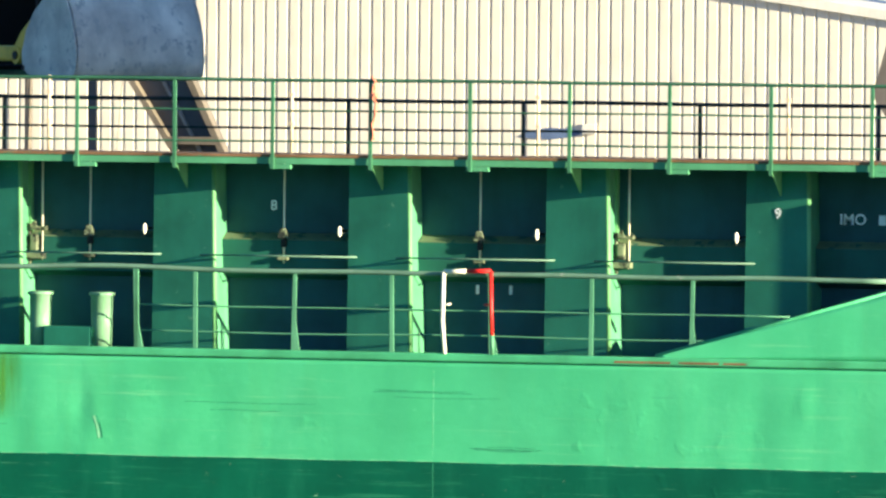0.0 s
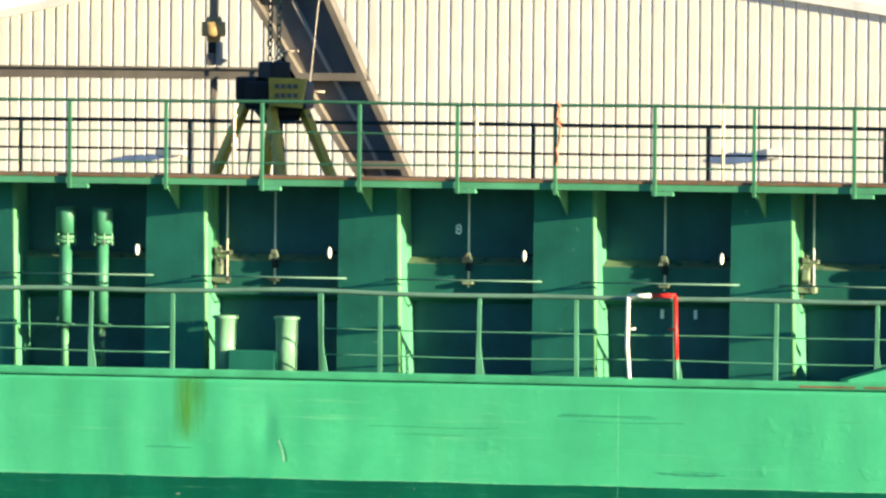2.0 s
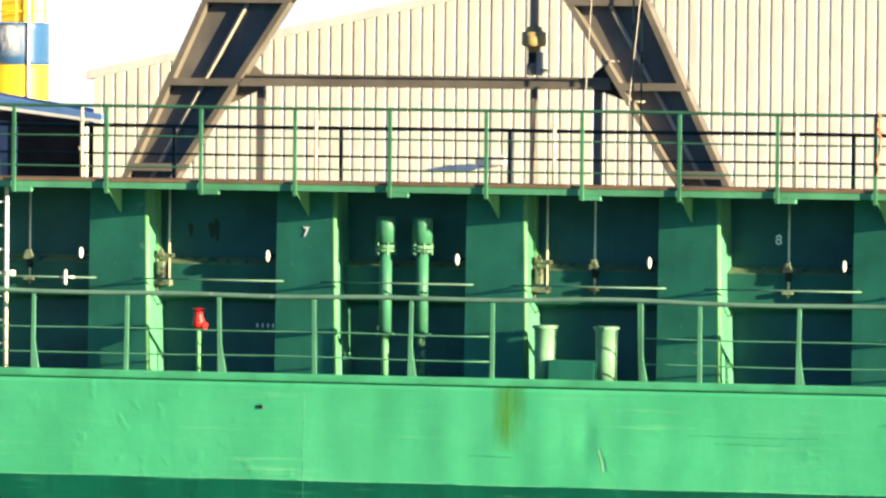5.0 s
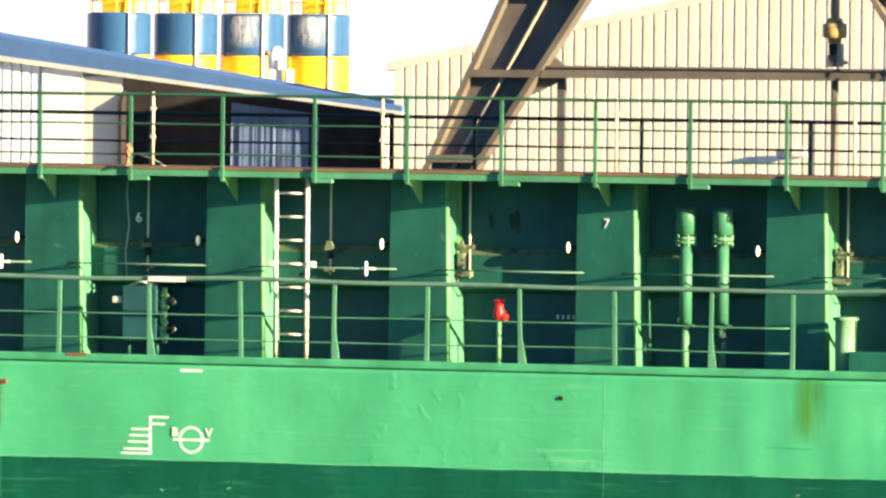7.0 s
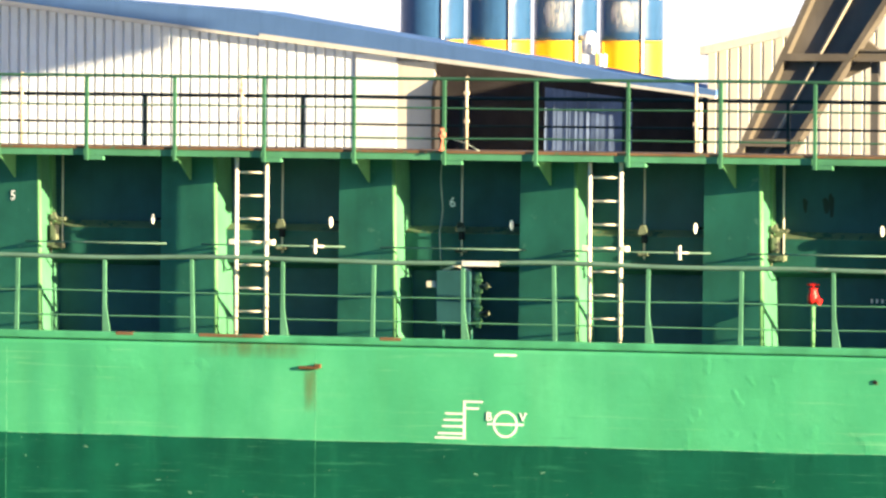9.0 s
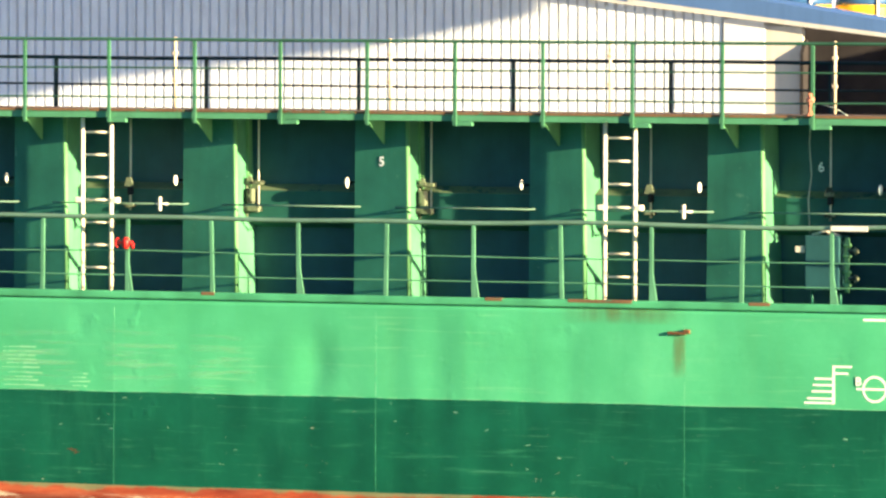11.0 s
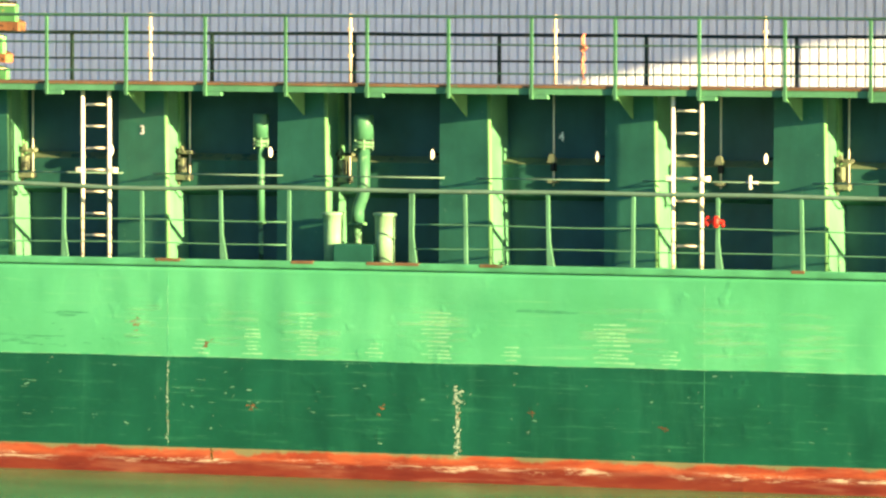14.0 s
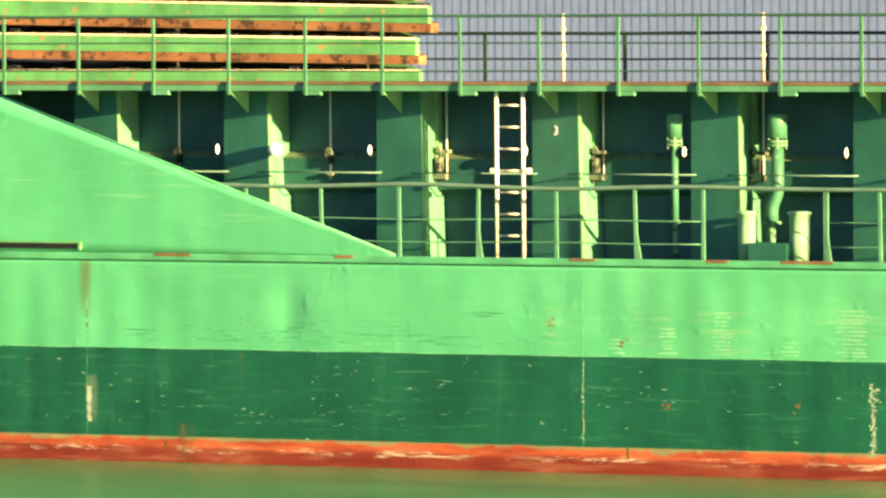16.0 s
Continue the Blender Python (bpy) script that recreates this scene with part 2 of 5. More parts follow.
    flakes = ramp(t, noise_tex(t, 4.2, 9, 0.8, (0.5, 1, 4.5)), [(0.51, (0, 0, 0)), (0.57, (1, 1, 1))])
    stretch = ramp(t, noise_tex(t, 0.7, 3, 0.5, (1, 1, 0)), [(0.42, (0, 0, 0)), (0.55, (1, 1, 1))])
    red = mix(t, maths(t, "MULTIPLY", maths(t, "MULTIPLY", line, flakes), stretch), red, (0.60, 0.46, 0.32))
    bare = ramp(t, maths(t, "ADD", sep.outputs["Z"], maths(t, "MULTIPLY", noise_tex(t, 0.8, 6, 0.7, (1, 1, 0.4)), 0.42)), [(0.515, (0, 0, 0)), (0.56, (1, 1, 1))])
    red = mix(t, maths(t, "MULTIPLY", bare, 0.7), red, (0.13, 0.25, 0.12))
    col = mix(t, maths(t, "GREATER_THAN", z, 1.58), dark, light)
    col = mix(t, maths(t, "LESS_THAN", z, 0.36), col, red)
    rust = ramp(t, noise_tex(t, 1.9, 9, 0.75), [(0.70, (0, 0, 0)), (0.735, (1, 1, 1))])
    col = mix(t, maths(t, "MULTIPLY", rust, 0.8), col, RUST)
    t.links.new(col, b.inputs["Base Color"])
    b.inputs["Roughness"].default_value, b.inputs["Specular IOR Level"].default_value = 0.48, 0.28
    dings = maths(t, "MULTIPLY", ramp(t, noise_tex(t, 4.2, 2, 0.4), [(0.60, (0, 0, 0)), (0.74, (1, 1, 1))]), ramp(t, noise_tex(t, 0.35, 2, 0.4), [(0.45, (0, 0, 0)), (0.62, (1, 1, 1))]))
    relief = maths(t, "ADD", noise_tex(t, 9, 7, 0.6), maths(t, "MULTIPLY", noise_tex(t, 2.2, 4, 0.5, (0.6, 1, 1.4)), 2.0))
    bump(t, b, maths(t, "ADD", relief, maths(t, "MULTIPLY", dings, 1.3)), 0.28, 0.01)
    return m


def water_material():
    m, t, b = nodes_of("harbour_water")
    col = ramp(t, noise_tex(t, 0.4, 4, 0.6, (0.5, 1.5, 1)), [(0.35, (0.035, 0.14, 0.055)), (0.7, (0.075, 0.21, 0.085))])
    t.links.new(col, b.inputs["Base Color"])
    b.inputs["Roughness"].default_value, b.inputs["IOR"].default_value = 0.25, 1.33
    bump(t, b, noise_tex(t, 1.6, 5, 0.6, (0.5, 1.6, 1)), 0.5, 0.12)
    return m


M_HULL = hull_material()
M_WATER = water_material()


# ---- building helpers ----
def box(bm, x0, x1, y0, y1, z0, z1, bevel=0.0):
    vs = [bm.verts.new((x, y, z)) for x in (x0, x1) for y in (y0, y1) for z in (z0, z1)]
    fs = [bm.faces.new([vs[i] for i in f]) for f in ((0, 1, 3, 2), (4, 6, 7, 5), (0, 4, 5, 1), (2, 3, 7, 6), (0, 2, 6, 4), (1, 5, 7, 3))]
    if bevel:
        bmesh.ops.bevel(bm, geom=list({e for f in fs for e in f.edges}), offset=bevel, segments=2, affect="EDGES", profile=0.6)
    return bm


def tube(bm, points, r, n=8, r2=None):
    """A round bar along a line of points; r2: its radius at the far end."""
    pts = [Vector(p) for p in points]
    rings = []
    for k, p in enumerate(pts):
        d = (pts[min(k + 1, len(pts) - 1)] - pts[max(k - 1, 0)]).normalized()
        side = d.orthogonal().normalized() if abs(d.z) > 0.9 else d.cross(Vector((0, 0, 1))).normalized()
        if abs(d.z) > 0.9:
            side = (Vector((1, 0, 0)) - d * d.x).normalized()
        up = d.cross(side)
        rr = r if r2 is None else r + (r2 - r) * k / (len(pts) - 1)
        rings.append([bm.verts.new(p + rr * (math.cos(a) * side + math.sin(a) * up)) for a in (2 * math.pi * i / n for i in range(n))])
    for a, b in zip(rings, rings[1:]):
        for i in range(n):
            f = bm.faces.new((a[i], a[(i + 1) % n], b[(i + 1) % n], b[i]))
            f.smooth = n > 5
    bm.faces.new(rings[0][::-1])
    bm.faces.new(rings[-1])
    return bm


def turned(bm, x, y, profile, n=20):
    """A round upright body from (radius, height) steps."""
    rings = [[bm.verts.new((x + r * math.cos(2 * math.pi * i / n), y + r * math.sin(2 * math.pi * i / n), z)) for i in range(n)] for r, z in profile]
    for a, b in zip(rings, rings[1:]):
        for i in range(n):
            bm.faces.new((a[i], a[(i + 1) % n], b[(i + 1) % n], b[i])).smooth = True
    bm.faces.new(rings[0][::-1])
    bm.faces.new(rings[-1])
    return bm


def prism(bm, poly, axis, a, b):
    """A plate: a polygon of (u, v) spread from a to b along an axis ('x': u, v are y, z; 'y': x, z; 'z': x, y)."""
    def at(u, v, w):
        return {"x": (w, u, v), "y": (u, w, v), "z": (u, v, w)}[axis]
    lo = [bm.verts.new(at(u, v, a)) for u, v in poly]
    hi = [bm.verts.new(at(u, v, b)) for u, v in poly]
    bm.faces.new(lo[::-1])
    bm.faces.new(hi)
    for i in range(len(poly)):
        j = (i + 1) % len(poly)
        bm.faces.new((lo[i], lo[j], hi[j], hi[i]))
    return bm


def mesh_of(name, bm, material):
    bmesh.ops.recalc_face_normals(bm, faces=bm.faces)
    me = bpy.data.meshes.new(name)
    bm.to_mesh(me)
    bm.free()
    for m in material if isinstance(material, (list, tuple)) else [material]:
        me.materials.append(m)
    return me


def part(name, bm, material, parent, label="", at=None):
    """One mesh object under a thing or a part; bm may be a mesh that is shared."""
    me = bm if isinstance(bm, bpy.types.Mesh) else mesh_of(name, bm, material)
    ob = new(name, me)
    ob.parent = parent
    if at is not None:
        ob.matrix_basis = at if isinstance(at, Matrix) else Matrix.Translation(at)
    return tagged(ob, label)


def thing(name, label, category, at=(0, 0, 0), group="", kind=""):
    ob = new(name)
    ob.empty_display_size = 0.2
    ob.location = at
    return tagged(ob, label, category, group, kind)


def solid(name, bm, material, label, category, group="", kind=""):
    return tagged(new(name, mesh_of(name, bm, material)), label, category, group, kind)


def B():
    return bmesh.new()


def lettering(text, size, material, parent, m, name="lettering"):
    cu = bpy.data.curves.new(name, "FONT")
    cu.offset = 0.003
    cu.body, cu.size, cu.extrude, cu.align_x, cu.align_y = text, size, 0.0015, "CENTER", "CENTER"
    cu.materials.append(material)
    ob = new(name, cu)
    ob.parent = parent
    ob.matrix_basis = m
    return ob


UPRIGHT = pose(0, 0, 0, 90, 0, 0)


# ---- water, quay and land ----
BAY = 2.4935
DECK, CAT, HULL_TOP = 2.87, 5.145, 2.81
WALL_Y, STAY_Y, CAT_Y, RAIL_Y = 1.13, 0.60, 0.17, 0.05
SHIP_X0, SHIP_X1 = -62.0, 30.0

bm = B()
box(bm, -2500, 2500, -2500, 2500, -3.0, 0.0)
solid("water", bm, M_WATER, "calm greenish harbour water along the ship", "water", kind="structure")
bm = B()
box(bm, -2400, 2400, 14.6, 2400, -2.9, 2.3)
solid("ground", bm, M_QUAY, "pale concrete quay and flat land behind the ship", "quay", kind="structure")
bm = B()
box(bm, -300, 300, -400, -100, -2.9, 5.4)
solid("bank", bm, M_QUAY, "concrete bank across the harbour basin", "quay", kind="structure")


# ---- the ship's hull ----
ship = thing("cargo_ship", "moored green coaster with dark green band and red bottom", "ship")
SEAMS = (2.99, -5.15, -13.27, -17.61, -21.40, -29.53, -37.56, 11.0, -45.0)
DENTS = [(-1.48, 2.15, 0.10, 0.30, -0.03), (-18.43, 2.0, 0.25, 0.35, -0.05), (-25.25, 2.3, 0.5, 0.25, -0.03), (-34.21, 2.1, 0.25, 0.4, -0.05),
         (-33.51, 2.2, 0.8, 0.3, 0.02), (3.9, 1.75, 0.3, 0.12, -0.02), (-21.90, 2.45, 0.12, 0.15, -0.02), (-16.03, 2.4, 0.5, 0.3, 0.02),
         (-9.01, 2.0, 0.7, 0.4, -0.015), (0.8, 2.1, 0.9, 0.3, -0.02), (7.6, 2.4, 0.08, 0.25, 0.02), (-36.50, 2.3, 0.3, 0.3, -0.02)]


def side_depth(x, z):
    """How far the dented plating stands off its plane."""
    d = 0.009 * noise.noise((x * 0.55, 3.1, z * 0.8)) + 0.006 * noise.noise((x * 1.7, 7.7, z * 1.3))
    d += 0.004 * math.sin(2 * math.pi * x / 0.625) * max(0, noise.noise((x * 0.2, 9.0, z * 0.5)) + 0.3)
    for cx, cz, rx, rz, h in DENTS:
        q = ((x - cx) / rx) ** 2 + ((z - cz) / rz) ** 2
        if q < 6:
            d -= 0.55 * h * math.exp(-q)
    return d * min(1.0, max(0.0, abs(z - HULL_TOP) / 0.25))


def plating(x0, x1, step, z_low, top_of, rows):
    bm = B()
    n = int(round((x1 - x0) / step))
    cols = []
    for i in range(n + 1):
        x = x0 + (x1 - x0) * i / n
        top = top_of(x)
        cols.append([bm.verts.new((x, side_depth(x, z_low + (top - z_low) * k / rows), z_low + (top - z_low) * k / rows)) for k in range(rows + 1)])
    for a, b in zip(cols, cols[1:]):
        for k in range(rows):
            bm.faces.new((a[k], b[k], b[k + 1], a[k + 1])).smooth = True
    return bm


def shell(bm, thick):
    """Close a sheet into a plate by a second skin behind it."""
    bmesh.ops.recalc_face_normals(bm, faces=bm.faces)
    rim = [e for e in bm.edges if e.is_boundary]
    low = {v: bm.verts.new(v.co + Vector((0, thick, 0))) for v in list(bm.verts)}
    for f in list(bm.faces):
        bm.faces.new([low[v] for v in f.verts][::-1])
    for e in rim:
        a, b = e.verts
        bm.faces.new((a, b, low[b], low[a]))
    return bm


part("hull_side", shell(plating(-46.0, 14.0, 0.08, -1.0, lambda x: HULL_TOP, 44), 0.06), M_HULL, ship, "dented light green plating over a dark green band and red bottom")
bm = B()
box(bm, SHIP_X0, -46.0, 0, 13.7, -1, HULL_TOP)
part("hull_end", bm, M_HULL, ship)
bm = B()
box(bm, 14.0, SHIP_X1, 0, 13.7, -1, HULL_TOP)
part("hull_end", bm, M_HULL, ship)
bm = B()
box(bm, -46.0, 14.0, 13.6, 13.7, -1, HULL_TOP)
part("far_hull_side", bm, M_HULL, ship)
bm = B()
box(bm, -46.0, 14.0, 0.07, 13.6, -1, -0.8)
part("hold_floor", bm, M_RUST, ship)
bm = B()
box(bm, -45.99, 13.99, -0.035, 0.10, HULL_TOP - 0.012, HULL_TOP + 0.085, 0.02)
part("sheer_bar", bm, M_BAR, ship, "light green rubbed gunwale bar")
bm = B()
box(bm, -45.99, 13.99, 0.0, WALL_Y + 0.2, HULL_TOP - 0.02, HULL_TOP + 0.010)
part("side_deck", bm, M_GREEN, ship)
for x, w in ((-14.44, 0.9), (-15.93, 0.25), (-29.52, 0.4), (-27.43, 0.35), (-26.05, 0.8), (-36.11, 0.6), (-33.31, 0.3), (-12.23, 0.3), (-24.56, 0.35), (-20.02, 0.2)):
    bm = B()
    box(bm, x - w / 2, x + w / 2, -0.038, 0.05, HULL_TOP + 0.045, HULL_TOP + 0.089, 0.012)
    part("rust_patch", bm, M_EDGERUST, ship, "flaking rust on the gunwale")

for x, w in ((5.6, 0.7), (6.3, 0.5), (6.75, 0.3)):
    bm = B()
    box(bm, x - w / 2, x + w / 2, -0.037, -0.02, HULL_TOP + 0.008, HULL_TOP + 0.036, 0.004)
    part("rust_patch", bm, M_EDGERUST, ship, "flaking rust on the gunwale")

# raised bulwarks at both ends of the side deck
def bulwark(x_foot, x_head, z_head, x_end):
    bm = B()
    lo, hi = sorted((x_foot, x_end))
    def top(x):
        f = (x - x_foot) / (x_head - x_foot)
        return min(z_head, HULL_TOP + 0.09 + (z_head - HULL_TOP - 0.09) * max(0, f))
    n = int((hi - lo) / 0.12)
    cols = []
    for i in range(n + 1):
        x = lo + (hi - lo) * i / n
        cols.append([bm.verts.new((x, 0.012 + side_depth(x, HULL_TOP + 0.08 + (top(x) - HULL_TOP - 0.08) * k / 10) * 0.8, HULL_TOP + 0.08 + (top(x) - HULL_TOP - 0.079) * k / 10)) for k in range(11)])
    for a, b in zip(cols, cols[1:]):
        for k in range(10):
            bm.faces.new((a[k], b[k], b[k + 1], a[k + 1])).smooth = True
    part("bulwark", shell(bm, 0.05), M_HULL, ship, "sloping light green bulwark plate")
    bm = B()
    tube(bm, [(x_foot, 0.03, HULL_TOP + 0.10), (x_head, 0.03, z_head + 0.012)], 0.022)
    part("bulwark_cap", bm, M_BAR, ship, "worn capping bar")


bulwark(5.75, 8.75, 3.74, 14.0)
bulwark(-32.52, -39.87, 5.34, -46.0)
# black plate on the bulwark paints the shade within the slot
bm = B()
box(bm, -46, -37.74, -0.006, 0.02, 2.945, 3.02)
part("freeing_port", bm, M_BLACK, ship, "black plate for the shade in a freeing port slot")
bm = B()
box(bm, -46, -37.68, -0.02, 0.02, 3.022, 3.04)
box(bm, -37.68, -37.64, -0.02, 0.02, 2.93, 3.04)
part("port_rim", bm, M_EDGE, ship)

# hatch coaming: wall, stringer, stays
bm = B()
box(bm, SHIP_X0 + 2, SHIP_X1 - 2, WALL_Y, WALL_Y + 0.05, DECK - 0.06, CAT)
part("coaming_wall", bm, M_WALL, ship, "hatch coaming plating, green darkened for the shade between stays")
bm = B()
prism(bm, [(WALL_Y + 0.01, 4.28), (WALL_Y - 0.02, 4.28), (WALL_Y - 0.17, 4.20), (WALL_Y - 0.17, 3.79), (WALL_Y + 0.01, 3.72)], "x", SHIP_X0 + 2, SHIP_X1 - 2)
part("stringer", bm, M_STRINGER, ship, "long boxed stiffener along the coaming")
bm = B()
prism(bm, [(WALL_Y - 0.016, 4.289), (WALL_Y - 0.023, 4.289), (WALL_Y - 0.171, 4.211), (WALL_Y - 0.171, 4.204)], "x", SHIP_X0 + 2, SHIP_X1 - 2)
part("stringer_ledge", bm, M_LEDGE, ship, "sloping stiffener top, painted paler for sun on it")
bm = B()
box(bm, SHIP_X0 + 2, SHIP_X1 - 2, 12.3, 12.36, -0.5, 4.85)
part("far_coaming_wall", bm, M_WALL, ship)

STAY_BM = B()
lo_, hi_ = DECK - 0.05, CAT - 0.01
ring0 = [STAY_BM.verts.new(v) for v in ((0.035, STAY_Y, lo_), (0.075, WALL_Y + 0.01, lo_), (-0.785, WALL_Y + 0.01, lo_), (-0.785, STAY_Y + 0.102, lo_))]
ring1 = [STAY_BM.verts.new(v) for v in ((0.0, STAY_Y, hi_), (0.0, WALL_Y + 0.01, hi_), (-0.765, WALL_Y + 0.01, hi_), (-0.765, STAY_Y + 0.096, hi_))]
STAY_BM.faces.new(ring0)
STAY_BM.faces.new(ring1[::-1])
for k in range(4):
    STAY_BM.faces.new((ring0[k], ring1[k], ring1[(k + 1) % 4], ring0[(k + 1) % 4]))
ME_STAY = mesh_of("stay", STAY_BM, M_STAY)
# flange and side plate are lighter green to paint sun on the edge
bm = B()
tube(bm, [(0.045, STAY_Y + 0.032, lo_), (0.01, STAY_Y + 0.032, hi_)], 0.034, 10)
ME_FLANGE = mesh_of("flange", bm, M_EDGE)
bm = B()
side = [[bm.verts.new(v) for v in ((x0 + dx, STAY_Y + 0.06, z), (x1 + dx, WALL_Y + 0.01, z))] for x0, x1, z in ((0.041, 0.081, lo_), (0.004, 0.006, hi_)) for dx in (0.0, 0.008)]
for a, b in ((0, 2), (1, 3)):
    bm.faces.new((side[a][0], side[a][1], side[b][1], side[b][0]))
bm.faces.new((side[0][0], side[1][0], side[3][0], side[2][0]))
ME_SIDE = mesh_of("sunlit_side_plate", bm, M_CAT)
bm = B()
prism(bm, [(CAT_Y + 0.02, CAT), (STAY_Y + 0.06, CAT), (STAY_Y + 0.06, CAT - 0.31), (STAY_Y + 0.02, CAT - 0.31), (CAT_Y + 0.02, CAT - 0.03)], "x", -0.006, 0.006)
ME_BRACKET = mesh_of("bracket", bm, M_EDGE)
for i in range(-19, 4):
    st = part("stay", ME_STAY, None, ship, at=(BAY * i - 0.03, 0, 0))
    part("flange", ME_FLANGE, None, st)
    part("sunlit_side_plate", ME_SIDE, None, st)
    part("bracket", ME_BRACKET, None, ship, at=(BAY * i - 0.355, 0, 0))

# unseen deckhouse block at the ship's end, added to shade the grab
bm = B()
box(bm, 15.5, 19.0, 1.245, 10.5, HULL_TOP - 0.02, 15.5, 0.03)
house = part("deckhouse", bm, M_WHITE, ship, "unseen white block that shades the grab, slotted for sun")
# screen and closures leave a slot for one streak of sun
bm = B()
box(bm, 15.5, 19.0, 0.1, 0.350, HULL_TOP - 0.02, 15.5)
part("slot_screen", bm, M_WHITE, house)
bm = B()
box(bm, 15.5, 15.6, 0.351, 1.244, 9.42, 10.79)
box(bm, 15.5, 15.6, 0.351, 1.244, 10.93, 15.4)
box(bm, 15.5, 15.6, 0.351, 1.244, HULL_TOP, 8.19)
part("slot_closure", bm, M_WHITE, house)
for z in (5.6, 8.2, 10.8, 13.4):
    bm = B()
    box(bm, 15.4, 19.1, 0.05, 10.6, z, z + 0.12)
    part("deck_edge", bm, M_GREEN, house)

# unseen block on the side deck, added to shade the last bay
bm = B()
box(bm, 9.5, 13.0, 0.06, WALL_Y - 0.01, DECK - 0.05, CAT - 0.02, 0.03)
part("unseen_shade_block", bm, M_GREEN, ship, "unseen green block that shades the last bay")

# numbers along the coaming
for text, x, y, z, s in (("8", 0.61, WALL_Y - 0.008, 4.62, 0.17), ("6", -11.88, WALL_Y - 0.008, 4.59, 0.17), ("4", -24.12, WALL_Y - 0.008, 4.57, 0.17)):
    lettering(text, s, M_LETTER, ship, Matrix.Translation((x, y, z)) @ UPRIGHT, "bay_number")
for text, i, z in (("9", 3, 4.62), ("7", -2, 4.63), ("5", -7, 4.60), ("3", -12, 4.60)):
    lettering(text, 0.17, M_LETTER, ship, Matrix.Translation((BAY * i - 0.39, STAY_Y + 0.041, z)) @ pose(0, 0, 0, 90, 0, -7.20), "bay_number")
lettering("IMO", 0.18, M_LETTER, ship, Matrix.Translation((7.9, WALL_Y - 0.008, 4.55)) @ UPRIGHT, "lettering")
for k in range(7):
    bm = B()
    box(bm, 8.22 + 0.13 * k, 8.31 + 0.13 * k, WALL_Y - 0.006, WALL_Y - 0.001, 4.49, 4.61)
    part("marking_bar", bm, M_LETTER, ship)
for x in (3.21, 3.63):
    bm = B()
    box(bm, x - 0.02, x + 0.02, WALL_Y - 0.012, WALL_Y - 0.001, 3.58, 3.69)
    part("marking_bar", bm, M_MARK, ship)
for x, w, h in ((-7.09, 0.035, 0.18), (-6.81, 0.05, 0.20), (-6.74, 0.04, 0.30)):
    bm = B()
    prism(bm, [(x - w, 4.62 + h * 0.4), (x - w * 0.2, 4.62 + h * 0.55), (x + w, 4.62 + h * 0.3), (x + w * 0.7, 4.62 - h * 0.4), (x - w * 0.1, 4.62 - h * 0.5), (x - w * 0.6, 4.62 - h * 0.2)], "y", WALL_Y - 0.004, WALL_Y + 0.002)
    part("bare_patch", bm, M_FARRAIL, ship, "dark patch where the paint has come off")
random.seed(4)
for x0, n in ((-6.20, 7), (-4.60, 3), (-3.31, 4)):
    for k in range(n):
        bm = B()
        w = random.uniform(0.02, 0.04)
        box(bm, x0 + 0.07 * k, x0 + 0.07 * k + w, WALL_Y - 0.012, WALL_Y - 0.001, 3.42, 3.47)
        part("marking_bar", bm, M_MARK, ship)

# load line mark on the side
mark_x = -10.66


def ribbon(bm, points, w, proud=0.0022):
    """A painted band on the plating along a line of (x, z)."""
    for (xa, za), (xb, zb) in zip(points, points[1:]):
        d = math.hypot(xb - xa, zb - za)
        nx, nz = -(zb - za) / d * w / 2, (xb - xa) / d * w / 2
        q = [(xa + nx, za + nz), (xb + nx, zb + nz), (xb - nx, zb - nz), (xa - nx, za - nz)]
        front = [bm.verts.new((x, side_depth(x, z) - proud, z)) for x, z in q]
        back = [bm.verts.new((x, side_depth(x, z) + 0.01, z)) for x, z in q]
        bm.faces.new(front)
        bm.faces.new(back[::-1])
        for k in range(4):
            bm.faces.new((front[k], front[(k + 1) % 4], back[(k + 1) % 4], back[k]))


bm = B()
ribbon(bm, [(mark_x + 0.155 * math.cos(a), 1.84 + 0.155 * math.sin(a)) for a in (2 * math.pi * k / 28 for k in range(29))], 0.03)
ribbon(bm, [(mark_x - 0.25, 1.84), (mark_x + 0.25, 1.84)], 0.028)
part("load_line_ring", bm, M_MARK, ship, "pale load line circle crossed by a bar")
bm = B()
ribbon(bm, [(mark_x - 0.56, 1.64), (mark_x - 0.56, 2.13)], 0.035)
part("freeboard_upright", bm, M_MARK, ship, "pale upright of the freeboard mark")
for z, l, r in ((2.115, 0.019, 0.25), (2.03, 0.019, 0.20), (1.96, -0.26, -0.019), (1.88, -0.28, -0.019), (1.80, -0.30, -0.019), (1.71, -0.36, -0.019), (1.655, -0.40, -0.019)):
    bm = B()
    ribbon(bm, [(mark_x - 0.56 + l, z), (mark_x - 0.56 + r, z)], 0.026)
    part("freeboard_line", bm, M_MARK, ship, "pale stepped freeboard line")
for text, dx in (("B", -0.22), ("V", 0.24)):
    lettering(text, 0.15, M_MARK, ship, Matrix.Translation((mark_x + dx, side_depth(mark_x + dx, 1.92) - 0.008, 1.93)) @ UPRIGHT)
for x in SEAMS:
    bm = B()
    ribbon(bm, [(x, 1.60 + 0.12 * k) for k in range(10)], 0.009, 0.0012)
    part("weld_seam", bm, M_SCUFF, ship)
    bm = B()
    ribbon(bm, [(x, 0.37 + 0.12 * k) for k in range(11)], 0.010, 0.0012)
    part("weld_seam", bm, M_SCRATCH_SHADE, ship)
bm = B()
